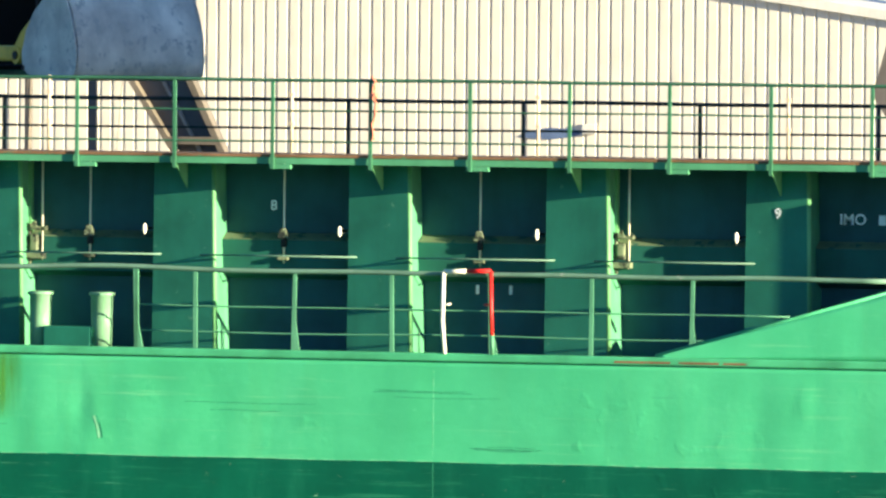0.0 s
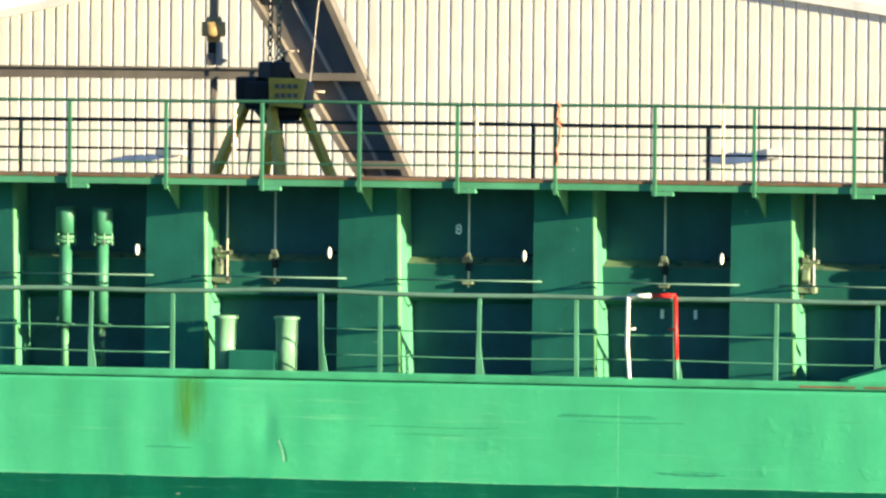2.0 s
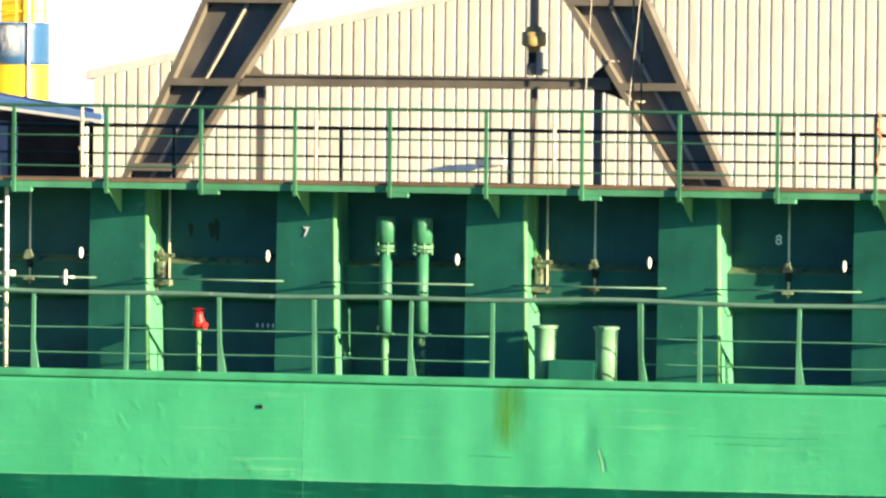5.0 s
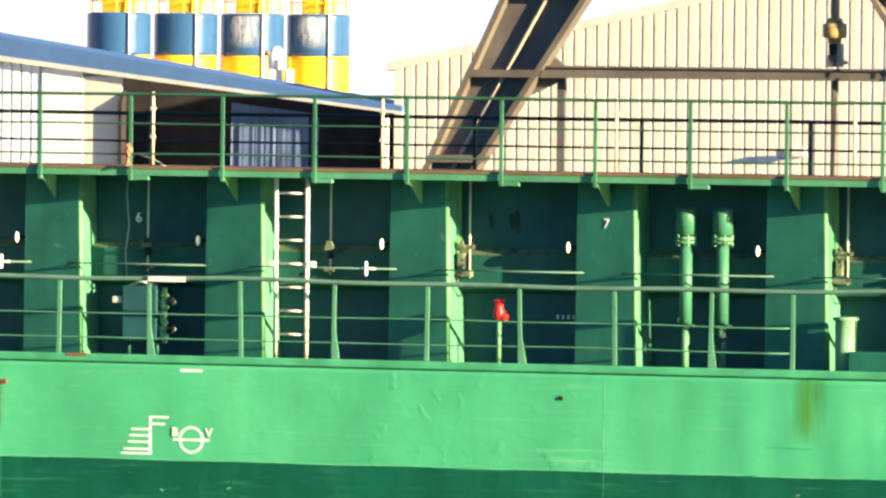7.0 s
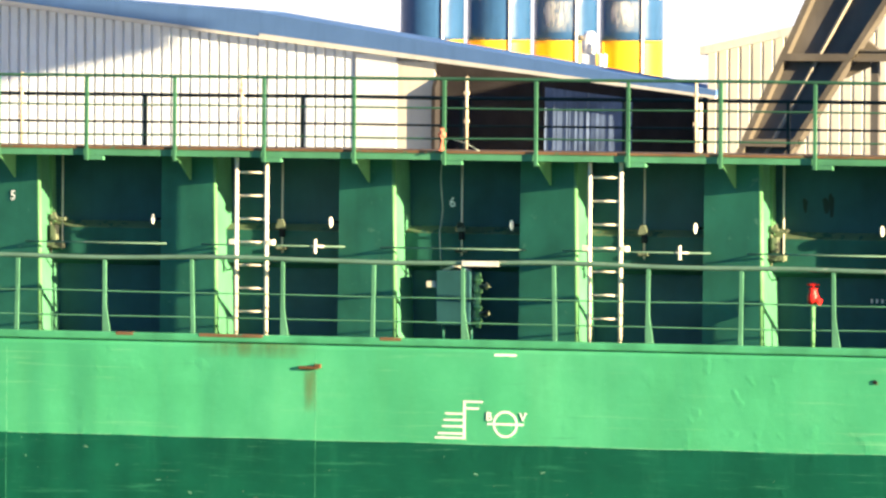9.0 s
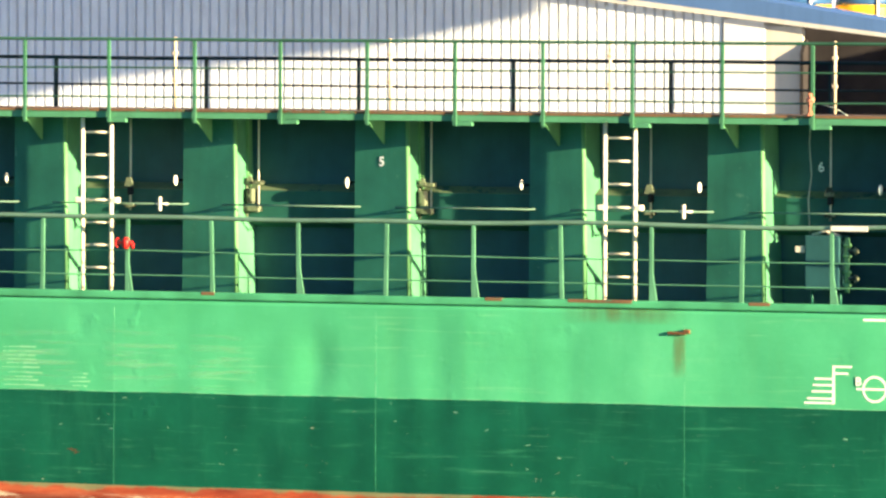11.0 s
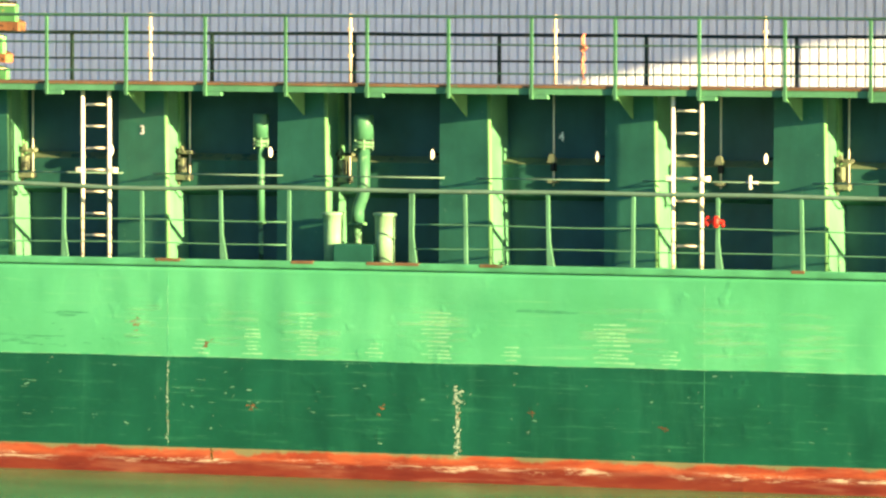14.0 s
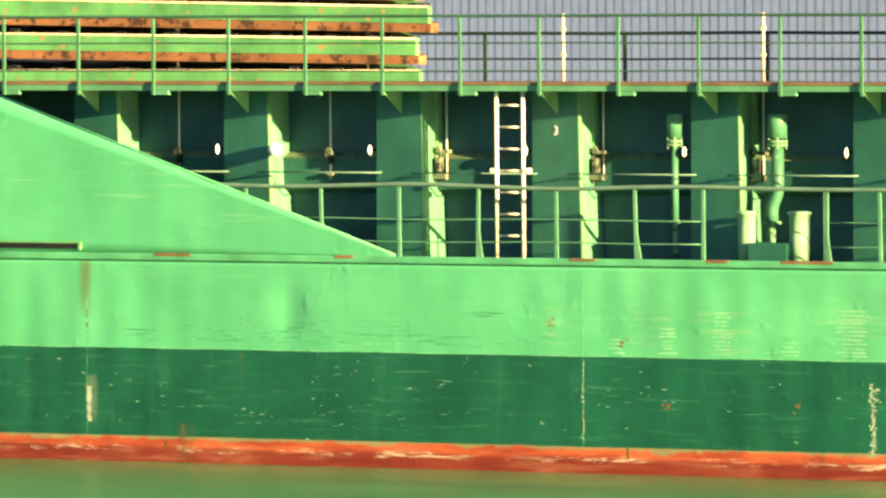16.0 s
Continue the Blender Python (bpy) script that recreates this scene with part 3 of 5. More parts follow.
ribbon(bm, [(-10.82, 2.71), (-10.52, 2.71)], 0.03)
part("marking_bar", bm, M_MARK, ship)
bm = B()
box(bm, -13.50, -13.24, -0.04, 0.01, 2.475, 2.515, 0.012)
box(bm, -13.28, -13.19, -0.04, 0.01, 2.49, 2.545, 0.012)
part("rusty_lug", bm, M_RUST, ship, "rust-eaten steel lug on the side")
# black plug paints the darkness of the scupper hole
bm = B()
tube(bm, [(-5.72, -0.012, 2.48), (-5.72, 0.02, 2.48)], 0.028, 10)
part("scupper_hole", bm, M_BLACK, ship)

PALE_STREAKS = [(-27.33, 1.98, 0.8, 8), (-25.45, 2.05, 0.9, 9), (-22.59, 1.97, 1.1, 8), (-28.53, 1.98, 0.7, 4), (-21.01, 2.02, 0.9, 4), (-19.82, 2.0, 0.8, 3), (-29.92, 2.0, 0.5, 3)]
SCRATCHES = [(2.1, 4.0, 2.4, 3), (3.4, 4.0, 1.7, 2), (-0.6, 1.6, 2.2, 2), (-36.9, -36.2, 1.87, 1), (-3.21, -2.22, 1.95, 1), (-33.31, -31.12, 1.78, 1), (-31.52, -30.72, 2.1, 4), (3.5, 4.4, 1.72, 3), (-24.27, -23.18, 2.3, 2)]
# pale streaks and scratches on the plating
random.seed(21)
for xa, xb, z, n in SCRATCHES:
    for k in range(n):
        bm = B()
        a = xa + random.uniform(0, 0.4) * (xb - xa)
        b = xb - random.uniform(0, 0.4) * (xb - xa)
        zz = z + random.uniform(-0.05, 0.05)
        ribbon(bm, [(a + (b - a) * q / 8, zz + 0.005 * math.sin(0.7 * q + k)) for q in range(9)], random.uniform(0.004, 0.010))
        tagged(part("scratch", bm, M_SCRATCH_SHADE, ship, "dark scrape in the paint"), kind="stuff")

bm = B()
for k in range(90):
    x, z = random.uniform(-36.9, -29.7), 1.68 + abs(random.gauss(0, 0.16))
    half = random.uniform(0.02, 0.16)
    ribbon(bm, [(x - half, z), (x, z + random.uniform(-0.006, 0.006)), (x + half, z + random.uniform(-0.012, 0.012))], random.uniform(0.003, 0.009), 0.0008)
tagged(part("scratch", bm, M_SCRATCH_SHADE, ship, "fine dark scrapes along the plating"), kind="stuff")
bm = B()
ribbon(bm, [(-46 + 0.3 * k, 1.583 + 0.004 * math.sin(k * 0.9)) for k in range(200)], 0.011)
part("boundary_bead", bm, M_SCUFF, ship, "pale bead along the paint boundary")
# pale line beside a dark one paints the dent's glint and shade
for mat, dx in ((M_PALEMARK, 0.0), (M_SCRATCH_SHADE, 0.035)):
    bm = B()
    ribbon(bm, [(-1.32 + dx + 0.07 * math.sin(1.5 * q / 8), 2.05 - 0.27 * q / 8) for q in range(9)], 0.028)
    part("crease_glint_shade", bm, mat, ship, "pale and dark lines for a crease's glint and shade")
bm = B()
for k in range(150):
    x, z = random.uniform(-42, 10), random.uniform(0.36, 1.54)
    if noise.noise((x * 0.5, 2.0, z)) + (0.25 if x < -14 else -0.12) < 0.0:
        continue
    half = random.uniform(0.004, 0.035)
    ribbon(bm, [(x - half, z), (x + half, z + random.uniform(-0.02, 0.02))], random.uniform(0.006, 0.02))
tagged(part("paint_chips", bm, M_CHIP, ship, "pale chips in the dark paint"), kind="stuff")

# a run of chips where the paint has flaked off, and rust spots
bm = B()
for k in range(110):
    z = 1.28 - 0.95 * (k / 110) ** 0.8
    half = random.uniform(0.004, 0.02) * (1.5 if k < 20 else 0.5)
    x = -25.07 + random.gauss(0, 0.02 if k > 20 else 0.045)
    ribbon(bm, [(x - half, z), (x + half, z + random.uniform(-0.03, 0.03))], random.uniform(0.008, 0.024), 0.0012)
for k in range(34):
    z, x = 1.50 - 1.1 * k / 34, -29.53 + random.gauss(0, 0.008)
    half = random.uniform(0.002, 0.008)
    ribbon(bm, [(x - half, z), (x + half, z + random.uniform(-0.02, 0.02))], random.uniform(0.008, 0.03), 0.0016)
tagged(part("flaked_run", bm, M_LIMECHIP, ship, "column of pale flaked chips"), kind="stuff")
for x0, z0, s in ((-30.03, 2.03, 1.0), (-28.93, 1.76, 0.8), (-5.70, 2.46, 0.3), (-23.97, 0.95, 0.6), (-28.23, 0.9, 0.8), (-26.24, 0.95, 0.7), (-22.00, 0.8, 0.7)):
    bm = B()
    for k in range(9):
        x, z = x0 + random.gauss(0, 0.045) * s, z0 + random.gauss(0, 0.045) * s
        half = random.uniform(0.008, 0.035) * s
        ribbon(bm, [(x - half, z), (x + half, z + random.uniform(-0.03, 0.03) * s)], random.uniform(0.008, 0.028) * s, 0.001 + 0.0003 * k)
    tagged(part("rust_spot", bm, M_RUST, ship, "brown rust spot"), kind="stuff")

# run-off stains: thin coats of algae and rust below scuppers
def stain(x, z_top, w, h, material, label):
    bm = B()
    n = 9
    cols = []
    random.seed(int(abs(x) * 100))
    for k in range(n + 1):
        u = x - w / 2 + w * k / n
        d = h
        cols.append([bm.verts.new((u, side_depth(u, z_top - d * q / 6) - 0.004, z_top - d * q / 6)) for q in range(7)])
    for a, b in zip(cols, cols[1:]):
        for q in range(6):
            bm.faces.new((a[q], b[q], b[q + 1], a[q + 1]))
    part("stain", bm, material, ship, label)


def stain_material(name, colour, strength, grain=(1, 1, 0.12), both=False):
    """A coat that thins out towards its edges, by its own extent."""
    m, t, b = nodes_of(name)
    b.inputs["Base Color"].default_value = (*colour, 1)
    b.inputs["Roughness"].default_value = 0.7
    co = t.nodes.new("ShaderNodeTexCoord")
    sep = t.nodes.new("ShaderNodeSeparateXYZ")
    t.links.new(co.outputs["Generated"], sep.inputs[0])
    u, v = sep.outputs["X"], sep.outputs["Z"]
    side = maths(t, "MULTIPLY", maths(t, "MULTIPLY", u, maths(t, "SUBTRACT", 1.0, u)), 4.0)
    fade = maths(t, "MULTIPLY", maths(t, "POWER", side, 1.4), maths(t, "MULTIPLY", maths(t, "POWER", v, 0.7), maths(t, "MULTIPLY", maths(t, "POWER", maths(t, "SUBTRACT", 1.0, v), 0.3), 1.7)))
    if both:
        fade = maths(t, "MULTIPLY", maths(t, "POWER", side, 0.6), maths(t, "MULTIPLY", maths(t, "MULTIPLY", v, maths(t, "SUBTRACT", 1.0, v)), 4.0))
    a = ramp(t, noise_tex(t, 5.5, 6, 0.65, grain), [(0.50 if both else 0.30, (0, 0, 0)), (0.60 if both else 0.62, (1, 1, 1))])
    t.links.new(maths(t, "MULTIPLY", maths(t, "MULTIPLY", a, fade), strength), b.inputs["Alpha"])
    return m


M_ALGAE = stain_material("algae_runoff", (0.065, 0.24, 0.008), 0.85)
M_RUNOFF = stain_material("rust_runoff", (0.18, 0.13, 0.03), 0.5)
M_LIME = stain_material("lime_runoff", (0.30, 0.42, 0.28), 0.32)
M_SILOWHITE = stain_material("white_patch_coat", (0.75, 0.75, 0.72), 0.95, (1.2, 1.2, 0.2))
M_STREAK = stain_material("pale_streak_coat", (0.27, 0.66, 0.37), 0.42, (0.14, 1, 2.2), True)
for cx, cz, w, n in PALE_STREAKS:
    stain(cx, cz + 0.45, w * 1.25, 0.9, M_STREAK, "pale horizontal streaks")
# short pale dashes stacked in columns on the plating
random.seed(33)
for cx, w, n in ((-27.38, 0.32, 11), (-25.40, 0.42, 12), (-28.21, 0.30, 7), (-29.02, 0.22, 4), (-22.74, 0.55, 10), (-24.27, 0.3, 4), (-21.90, 0.3, 4), (-26.34, 0.25, 4)):
    bm = B()
    for k in range(n):
        z = 1.64 + 0.055 * k + random.uniform(-0.008, 0.008)
        a, b = cx - w * random.uniform(0.25, 0.6), cx + w * random.uniform(0.25, 0.6)
        mid = (a + b) / 2
        ribbon(bm, [(a, z), (mid, z + 0.003)], random.uniform(0.008, 0.014), 0.0014)
        ribbon(bm, [(mid, z + 0.003), (b, z + random.uniform(-0.004, 0.004))], random.uniform(0.014, 0.024), 0.0014)
    tagged(part("rub_marks", bm, M_PALEMARK, ship, "stacked short pale dashes"), kind="stuff")
# butt joint at the forward plate: scraped paint, rust bleeding
bm = B()
for k in range(26):
    z = 1.02 - 0.48 * k / 26
    half = random.uniform(0.01, 0.05)
    ribbon(bm, [(-37.52 - half, z), (-37.52 + half * (1.6 if k > 22 else 0.8), z + random.uniform(-0.01, 0.01))], random.uniform(0.014, 0.03), 0.0015)
tagged(part("scraped_paint", bm, M_LIMECHIP, ship, "pale scraped strip down a butt joint"), kind="stuff")
for x0, z0, z1 in ((-35.99, 0.52, 0.02), (-35.02, 2.06, 1.2), (-28.85, 0.34, 0.16), (-37.56, 2.1, 1.3), (-36.26, 0.3, 0.12)):
    bm = B()
    for k in range(30):
        f = random.random() ** 1.4
        z, x = z0 + (z1 - z0) * f, x0 + 0.03 * f + random.gauss(0, 0.012)
        half = random.uniform(0.003, 0.012)
        ribbon(bm, [(x - half, z), (x + half, z + random.uniform(-0.02, 0.02))], random.uniform(0.010, 0.05), 0.0010 + 0.00004 * k)
    tagged(part("rust_run", bm, M_RUNOFF, ship, "brown rust bleeding down a joint"), kind="stuff")
for x0, z0, n in ((-36.62, 1.11, 5), (-34.76, 0.60, 12), (-34.91, 0.72, 6), (-35.91, 0.75, 8), (-33.21, 0.75, 7), (-29.37, 1.2, 8), (-31.92, 1.18, 6), (-32.12, 0.60, 6), (-31.82, 0.85, 5), (-33.91, 1.2, 5), (-28.53, 1.0, 6), (-33.81, 0.55, 6), (-26.84, 1.15, 6), (-30.92, 0.66, 5)):
    bm = B()
    for k in range((n + 1) // 2):
        x, z = x0 + random.gauss(0, 0.28), z0 + random.gauss(0, 0.06)
        half = random.uniform(0.01, 0.07)
        ribbon(bm, [(x - half, z), (x + half, z + random.uniform(-0.006, 0.006))], random.uniform(0.003, 0.009), 0.001 + 0.0002 * k)
    tagged(part("scrape", bm, M_CHIP, ship, "pale horizontal scrapes in the dark paint"), kind="stuff")
stain(-2.47, 2.83, 0.50, 0.85, M_ALGAE, "yellow-green algae run-off")
stain(-13.34, 2.47, 0.22, 0.55, M_RUNOFF, "rust run-off")
stain(-14.14, 2.85, 1.9, 0.26, M_RUNOFF, "rust run-off")
stain(-37.48, 1.2, 0.25, 0.7, M_LIME, "chalky run-off")
stain(-37.58, 2.8, 0.3, 0.8, M_RUNOFF, "rust run-off")
stain(-35.91, 0.55, 0.35, 0.6, M_RUNOFF, "rust run-off")

# ---- catwalk along the top of the coaming ----
walkway = thing("catwalk", "green steel catwalk with a rusty edge on top of the coaming", "catwalk")
bm = B()
box(bm, SHIP_X0 + 4, SHIP_X1 - 4, CAT_Y, 1.35, CAT + 0.002, CAT + 0.085)
part("deck_plate", bm, M_CAT, walkway)
bm = B()
box(bm, SHIP_X0 + 4, SHIP_X1 - 4, CAT_Y - 0.012, 1.36, CAT + 0.087, CAT + 0.118)
part("edge_strip", bm, M_EDGERUST, walkway, "rusty orange top strip")
bm = B()
box(bm, -0.045, 0.23, CAT_Y - 0.016, CAT_Y + 0.05, CAT - 0.055, CAT - 0.002)
ME_LUG = mesh_of("foot_plate", bm, M_CAT)
for k in range(-37, 9, 2):
    part("foot_plate", ME_LUG, None, walkway, at=(1.2464 * k - 0.363, 0, 0))

TOP = 6.17
rail_up = thing("catwalk_railing", "green three-bar steel railing on the catwalk", "railing")
bm = B()
box(bm, -0.023, 0.023, CAT_Y - 0.045, CAT_Y - 0.018, CAT - 0.06, TOP, 0.004)
ME_UPOST = mesh_of("post", bm, M_UPPOST)
for k in range(-37, 9):
    part("post", ME_UPOST, None, rail_up, at=(1.2464 * k - 0.363 + 0.004 * math.sin(k * 2.3), 0, 0))


def wavy(x0, x1, y, z, amp, step=0.6, phase=0.0):
    n = int((x1 - x0) / step)
    return [(x0 + (x1 - x0) * k / n, y, z + amp * noise.noise(((x0 + (x1 - x0) * k / n) * 0.45 + phase, phase, 0))) for k in range(n + 1)]


for z, r, ph in ((TOP, 0.024, 1), (5.80, 0.014, 2), (5.42, 0.014, 3)):
    bm = B()
    tube(bm, wavy(-48, 12, CAT_Y - 0.03, z, 0.012, phase=ph), r, 6)
    part("rail", bm, M_UPRAIL, rail_up)

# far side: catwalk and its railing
far = thing("far_railing", "far side railing, green darkened to look backlit", "railing")
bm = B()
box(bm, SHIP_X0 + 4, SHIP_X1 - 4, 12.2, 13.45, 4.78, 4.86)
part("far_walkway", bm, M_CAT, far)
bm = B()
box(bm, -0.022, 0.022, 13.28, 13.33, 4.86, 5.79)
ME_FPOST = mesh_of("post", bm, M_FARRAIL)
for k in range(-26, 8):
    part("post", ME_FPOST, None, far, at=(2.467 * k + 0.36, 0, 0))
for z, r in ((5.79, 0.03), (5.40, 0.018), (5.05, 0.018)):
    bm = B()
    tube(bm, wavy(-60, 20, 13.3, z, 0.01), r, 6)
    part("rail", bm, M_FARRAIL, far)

# slim pale stanchions between the hatches
bm = B()
tube(bm, [(0, 1.6, 5.24), (0, 1.6, 6.19)], 0.022, 8)
for z in (5.62, 5.98):
    box(bm, -0.028, 0.028, 1.57, 1.63, z - 0.02, z + 0.02)
ME_STAN = mesh_of("stanchion", bm, M_STANCHION)
for k in range(-13, 4):
    tagged(new("stanchion", ME_STAN), "slim cream stanchion with clamps behind the railing", "stanchion", "stanchions along the hatch").location = (3.144 * k + 0.68, 0, 0)

# ---- side deck railing ----
rail_lo = thing("deck_railing", "green steel railing along the side deck, bent bars", "railing")
HAND = 3.855


def deck_post(foot):
    bm = B()
    prism(bm, [(-0.022, DECK + 0.02), (0.028, DECK + 0.02), (0.022, HAND), (-0.022, HAND)], "y", RAIL_Y - 0.012, RAIL_Y + 0.012)
    if foot:
        prism(bm, [(0.029, DECK + 0.02), (0.085, DECK + 0.02), (0.06, DECK + 0.16), (0.028, DECK + 0.36)], "y", RAIL_Y - 0.011, RAIL_Y + 0.011)
    return mesh_of("post", bm, M_RAIL)


ME_POST, ME_POSTF = deck_post(False), deck_post(True)
GAPS = ((-2.72, -0.80), (-27.68, -25.80))
for k in range(-28, 6):
    x = 1.2464 * k - 0.05
    for a, b in GAPS:
        if a + 0.1 < x < b - 0.1:
            x = b if x > (a + b) / 2 else a
    part("post", ME_POSTF if k % 2 else ME_POST, None, rail_lo, at=Matrix.Translation((x, 0, 0)) @ Matrix.Translation((0, 0, DECK)) @ pose(0, 0, 0, 0, 1.2 * math.sin(k * 1.7), 0) @ Matrix.Translation((0, 0, -DECK)))
part("post", ME_POST, None, rail_lo, at=(-0.80, 0, 0))
part("post", ME_POST, None, rail_lo, at=(-25.81, 0, 0))
bm = B()
tube(bm, wavy(-35.91, 8.6, RAIL_Y, HAND, 0.045, 0.3, 5.0), 0.03, 8)
part("handrail", bm, M_HAND, rail_lo)
for z, ph in ((3.41, 6.0), (3.10, 7.0)):
    for a, b in ((-34.11, -27.68), (-25.80, -2.72), (-0.80, 7.4)):
        bm = B()
        tube(bm, wavy(a, b, RAIL_Y, z, 0.02, 0.4, ph), 0.010, 6)
        part("rail", bm, M_RAIL, rail_lo)
bm = B()
box(bm, -11.27, -10.77, RAIL_Y - 0.05, RAIL_Y - 0.035, HAND - 0.035, HAND + 0.03)
part("name_plate", bm, M_WHITE, rail_lo, "small white plate on the handrail")

# red and white gate in the railing
gate = thing("railing_gate", "red and white painted tube gate in the deck railing", "gate")
for nm, pts, mat, lab in (("white_side", [(3.13, 0, DECK + 0.02), (3.10, 0, 3.28), (3.11, 0, 3.88)], M_WHITE, "white painted tube"),
                          ("white_top", [(3.11, 0, 3.88), (3.40, 0, 3.89)], M_WHITE, "white painted tube"),
                          ("red_top", [(3.401, 0, 3.89), (3.70, 0, 3.895)], M_RED, "red painted tube"),
                          ("red_side", [(3.70, 0, 3.895), (3.71, 0, 3.4), (3.72, 0, 3.12)], M_RED, "red painted tube"),
                          ("foot", [(3.72, 0, 3.119), (3.73, 0, DECK + 0.02)], M_RAIL, ""),
                          ("white_bar", [(3.12, 0, 3.48), (3.2, 0, 3.49)], M_WHITE, ""), ("red_bar", [(3.62, 0, 3.49), (3.7, 0, 3.49)], M_RED, "")):
    bm = B()
    tube(bm, [(x, y - 0.02, z) for x, y, z in pts], 0.026 if "bar" not in nm else 0.012, 8)
    part(nm, bm, mat, gate, lab)

# ---- fittings on the coaming ----
bm = B()
tube(bm, [(-0.12, 0.53, 4.02), (1.88, 0.53, 4.02)], 0.011, 6)
for x in (0.0, 1.80):
    tube(bm, [(x, 0.53, 4.02), (x, WALL_Y, 4.02)], 0.010, 5)
ME_STORM = mesh_of("grab_rail", bm, M_HAND)
bm = B()
tube(bm, [(0, 0.69, 0), (0, WALL_Y + 0.01, 0)], 0.016, 8)
ME_PIN = mesh_of("pin", bm, M_BLACK)
bm = B()
bmesh.ops.create_uvsphere(bm, u_segments=12, v_segments=8, radius=1.0)
for v in bm.verts:
    v.co = (v.co.x * 0.026, v.co.y * 0.045, v.co.z * 0.07)
ME_KNOB = mesh_of("handle", bm, M_WHITE)


def bits(*shapes):
    """Meshes of a cleat: each shape is (name, maker, material)."""
    out = []
    for nm, make, mat in shapes:
        bm = B()
        make(bm)
        out.append(mesh_of(nm, bm, mat))
    return out


CLAMP = bits(("spindle", lambda bm: tube(bm, [(0, 0.92, 3.92), (0, 0.92, 4.42)], 0.022, 6), M_BRASS),
             ("lower_bracket", lambda bm: box(bm, -0.05, 0.20, 0.84, 0.98, 3.99, 4.06, 0.008), M_BRASS),
             ("upper_bracket", lambda bm: box(bm, -0.05, 0.22, 0.88, 0.98, 4.34, 4.39, 0.008), M_BRASS),
             ("jaw", lambda bm: prism(bm, [(0.03, 4.36), (0.12, 4.36), (0.09, 4.45), (0.06, 4.45)], "y", 0.85, 0.88), M_BRASS),
             ("nut", lambda bm: box(bm, 0.03, 0.12, 0.83, 0.93, 4.09, 4.29, 0.015), M_BRASS))
SMALL = bits(("shank", lambda bm: box(bm, -0.03, 0.03, 0.92, 1.0, 4.18, 4.36, 0.01), M_BLACK),
             ("jaw", lambda bm: prism(bm, [(-0.07, 4.29), (0.07, 4.29), (0.03, 4.41), (-0.03, 4.41)], "y", 0.90, 0.93), M_BRASS),
             ("lower_bracket", lambda bm: box(bm, -0.07, 0.07, 0.90, 0.99, 4.02, 4.07, 0.01), M_BRASS))
bm = B()
tube(bm, [(0, 0.96, 3.98), (0, 0.96, CAT + 0.06)], 0.013, 6)
ME_ROD = mesh_of("rod", bm, M_LADDER)
bm = B()
box(bm, -0.03, 0.03, 0.93, 1.03, 4.0, CAT + 0.06)
ME_CHAN = mesh_of("channel", bm, M_EDGE)
bm = B()
box(bm, -0.012, 0.012, 0.505, 0.555, 3.93, 4.11, 0.004)
tube(bm, [(-0.06, 0.53, 4.02), (0.12, 0.53, 4.02)], 0.016, 6)
ME_TEE = mesh_of("tee_handle", bm, M_WHITE)
CLAMPED = {-1, 2, -3, -8, -7, -13, -12, -11}
RODDED = {-1, 0, 1, -4, -5, -6, -9, -10, -14, -15}
for i in range(-16, 3):
    x = BAY * i - 0.03
    g = thing("storm_rail", "thin green hand rail on brackets along the coaming", "hand rail", (x, 0, 0), "rails along the coaming")
    part("bar", ME_STORM, None, g)
    h = part("hatch_handle", ME_KNOB, None, ship, "white worn oval handle", at=(x + 1.605, 0.71, 4.325))
    part("pin", ME_PIN, None, h, at=(0, -0.68, 0))
    if i in (-4, -6, -9):
        part("tee_handle", ME_TEE, None, g, "white tee handle on the rail", at=(1.47, 0, 0))
    if i in CLAMPED:
        c = thing("hatch_cleat", "brass and steel screw cleat with a pull rod", "cleat", (x + 0.05, 0, -0.06), "hatch cleats")
        for me in CLAMP:
            part(me.name.split(".")[0], me, None, c)
        part("rod", ME_ROD, None, c, "pale vertical rod", at=(0.15, 0, 0))
        part("channel", ME_CHAN, None, c, "light green channel", at=(-0.03, 0.02, 0))
    if i in RODDED:
        c = thing("hatch_cleat", "small dark cleat with a vertical rod", "cleat", (x + 0.83, -0.03, -0.06), "hatch cleats")
        for me in SMALL:
            part(me.name.split(".")[0], me, None, c)
        part("rod", ME_ROD, None, c, "pale vertical rod")


# ---- ladders ----
def ladder(x, w=0.42):
    g = thing("ladder", "cream painted steel ladder leaning on the catwalk", "ladder", (x, 0, 0), "ladders to the catwalk")
    for s in (0, w):
        bm = B()
        tube(bm, [(s, 0.30, DECK - 0.045), (s, 0.30, CAT - 0.002)], 0.028, 10)
        part("stile", bm, M_LADDER, g)
    for k in range(7):
        z = DECK + 0.312 + 0.295 * k
        bm = B()
        tube(bm, [(0.03, 0.30, z), (w - 0.03, 0.30, z)], 0.0135, 8)
        part("rung", bm, M_LADDER, g)
    for s in (-0.05, w + 0.05):
        bm = B()
        box(bm, s - 0.045, s + 0.045, 0.27, 0.38, 4.03, 4.10, 0.01)
        part("clip", bm, M_LADDER, g)
    return g


for x in (-9.66, -14.52, -22.02, -31.05):
    ladder(x)


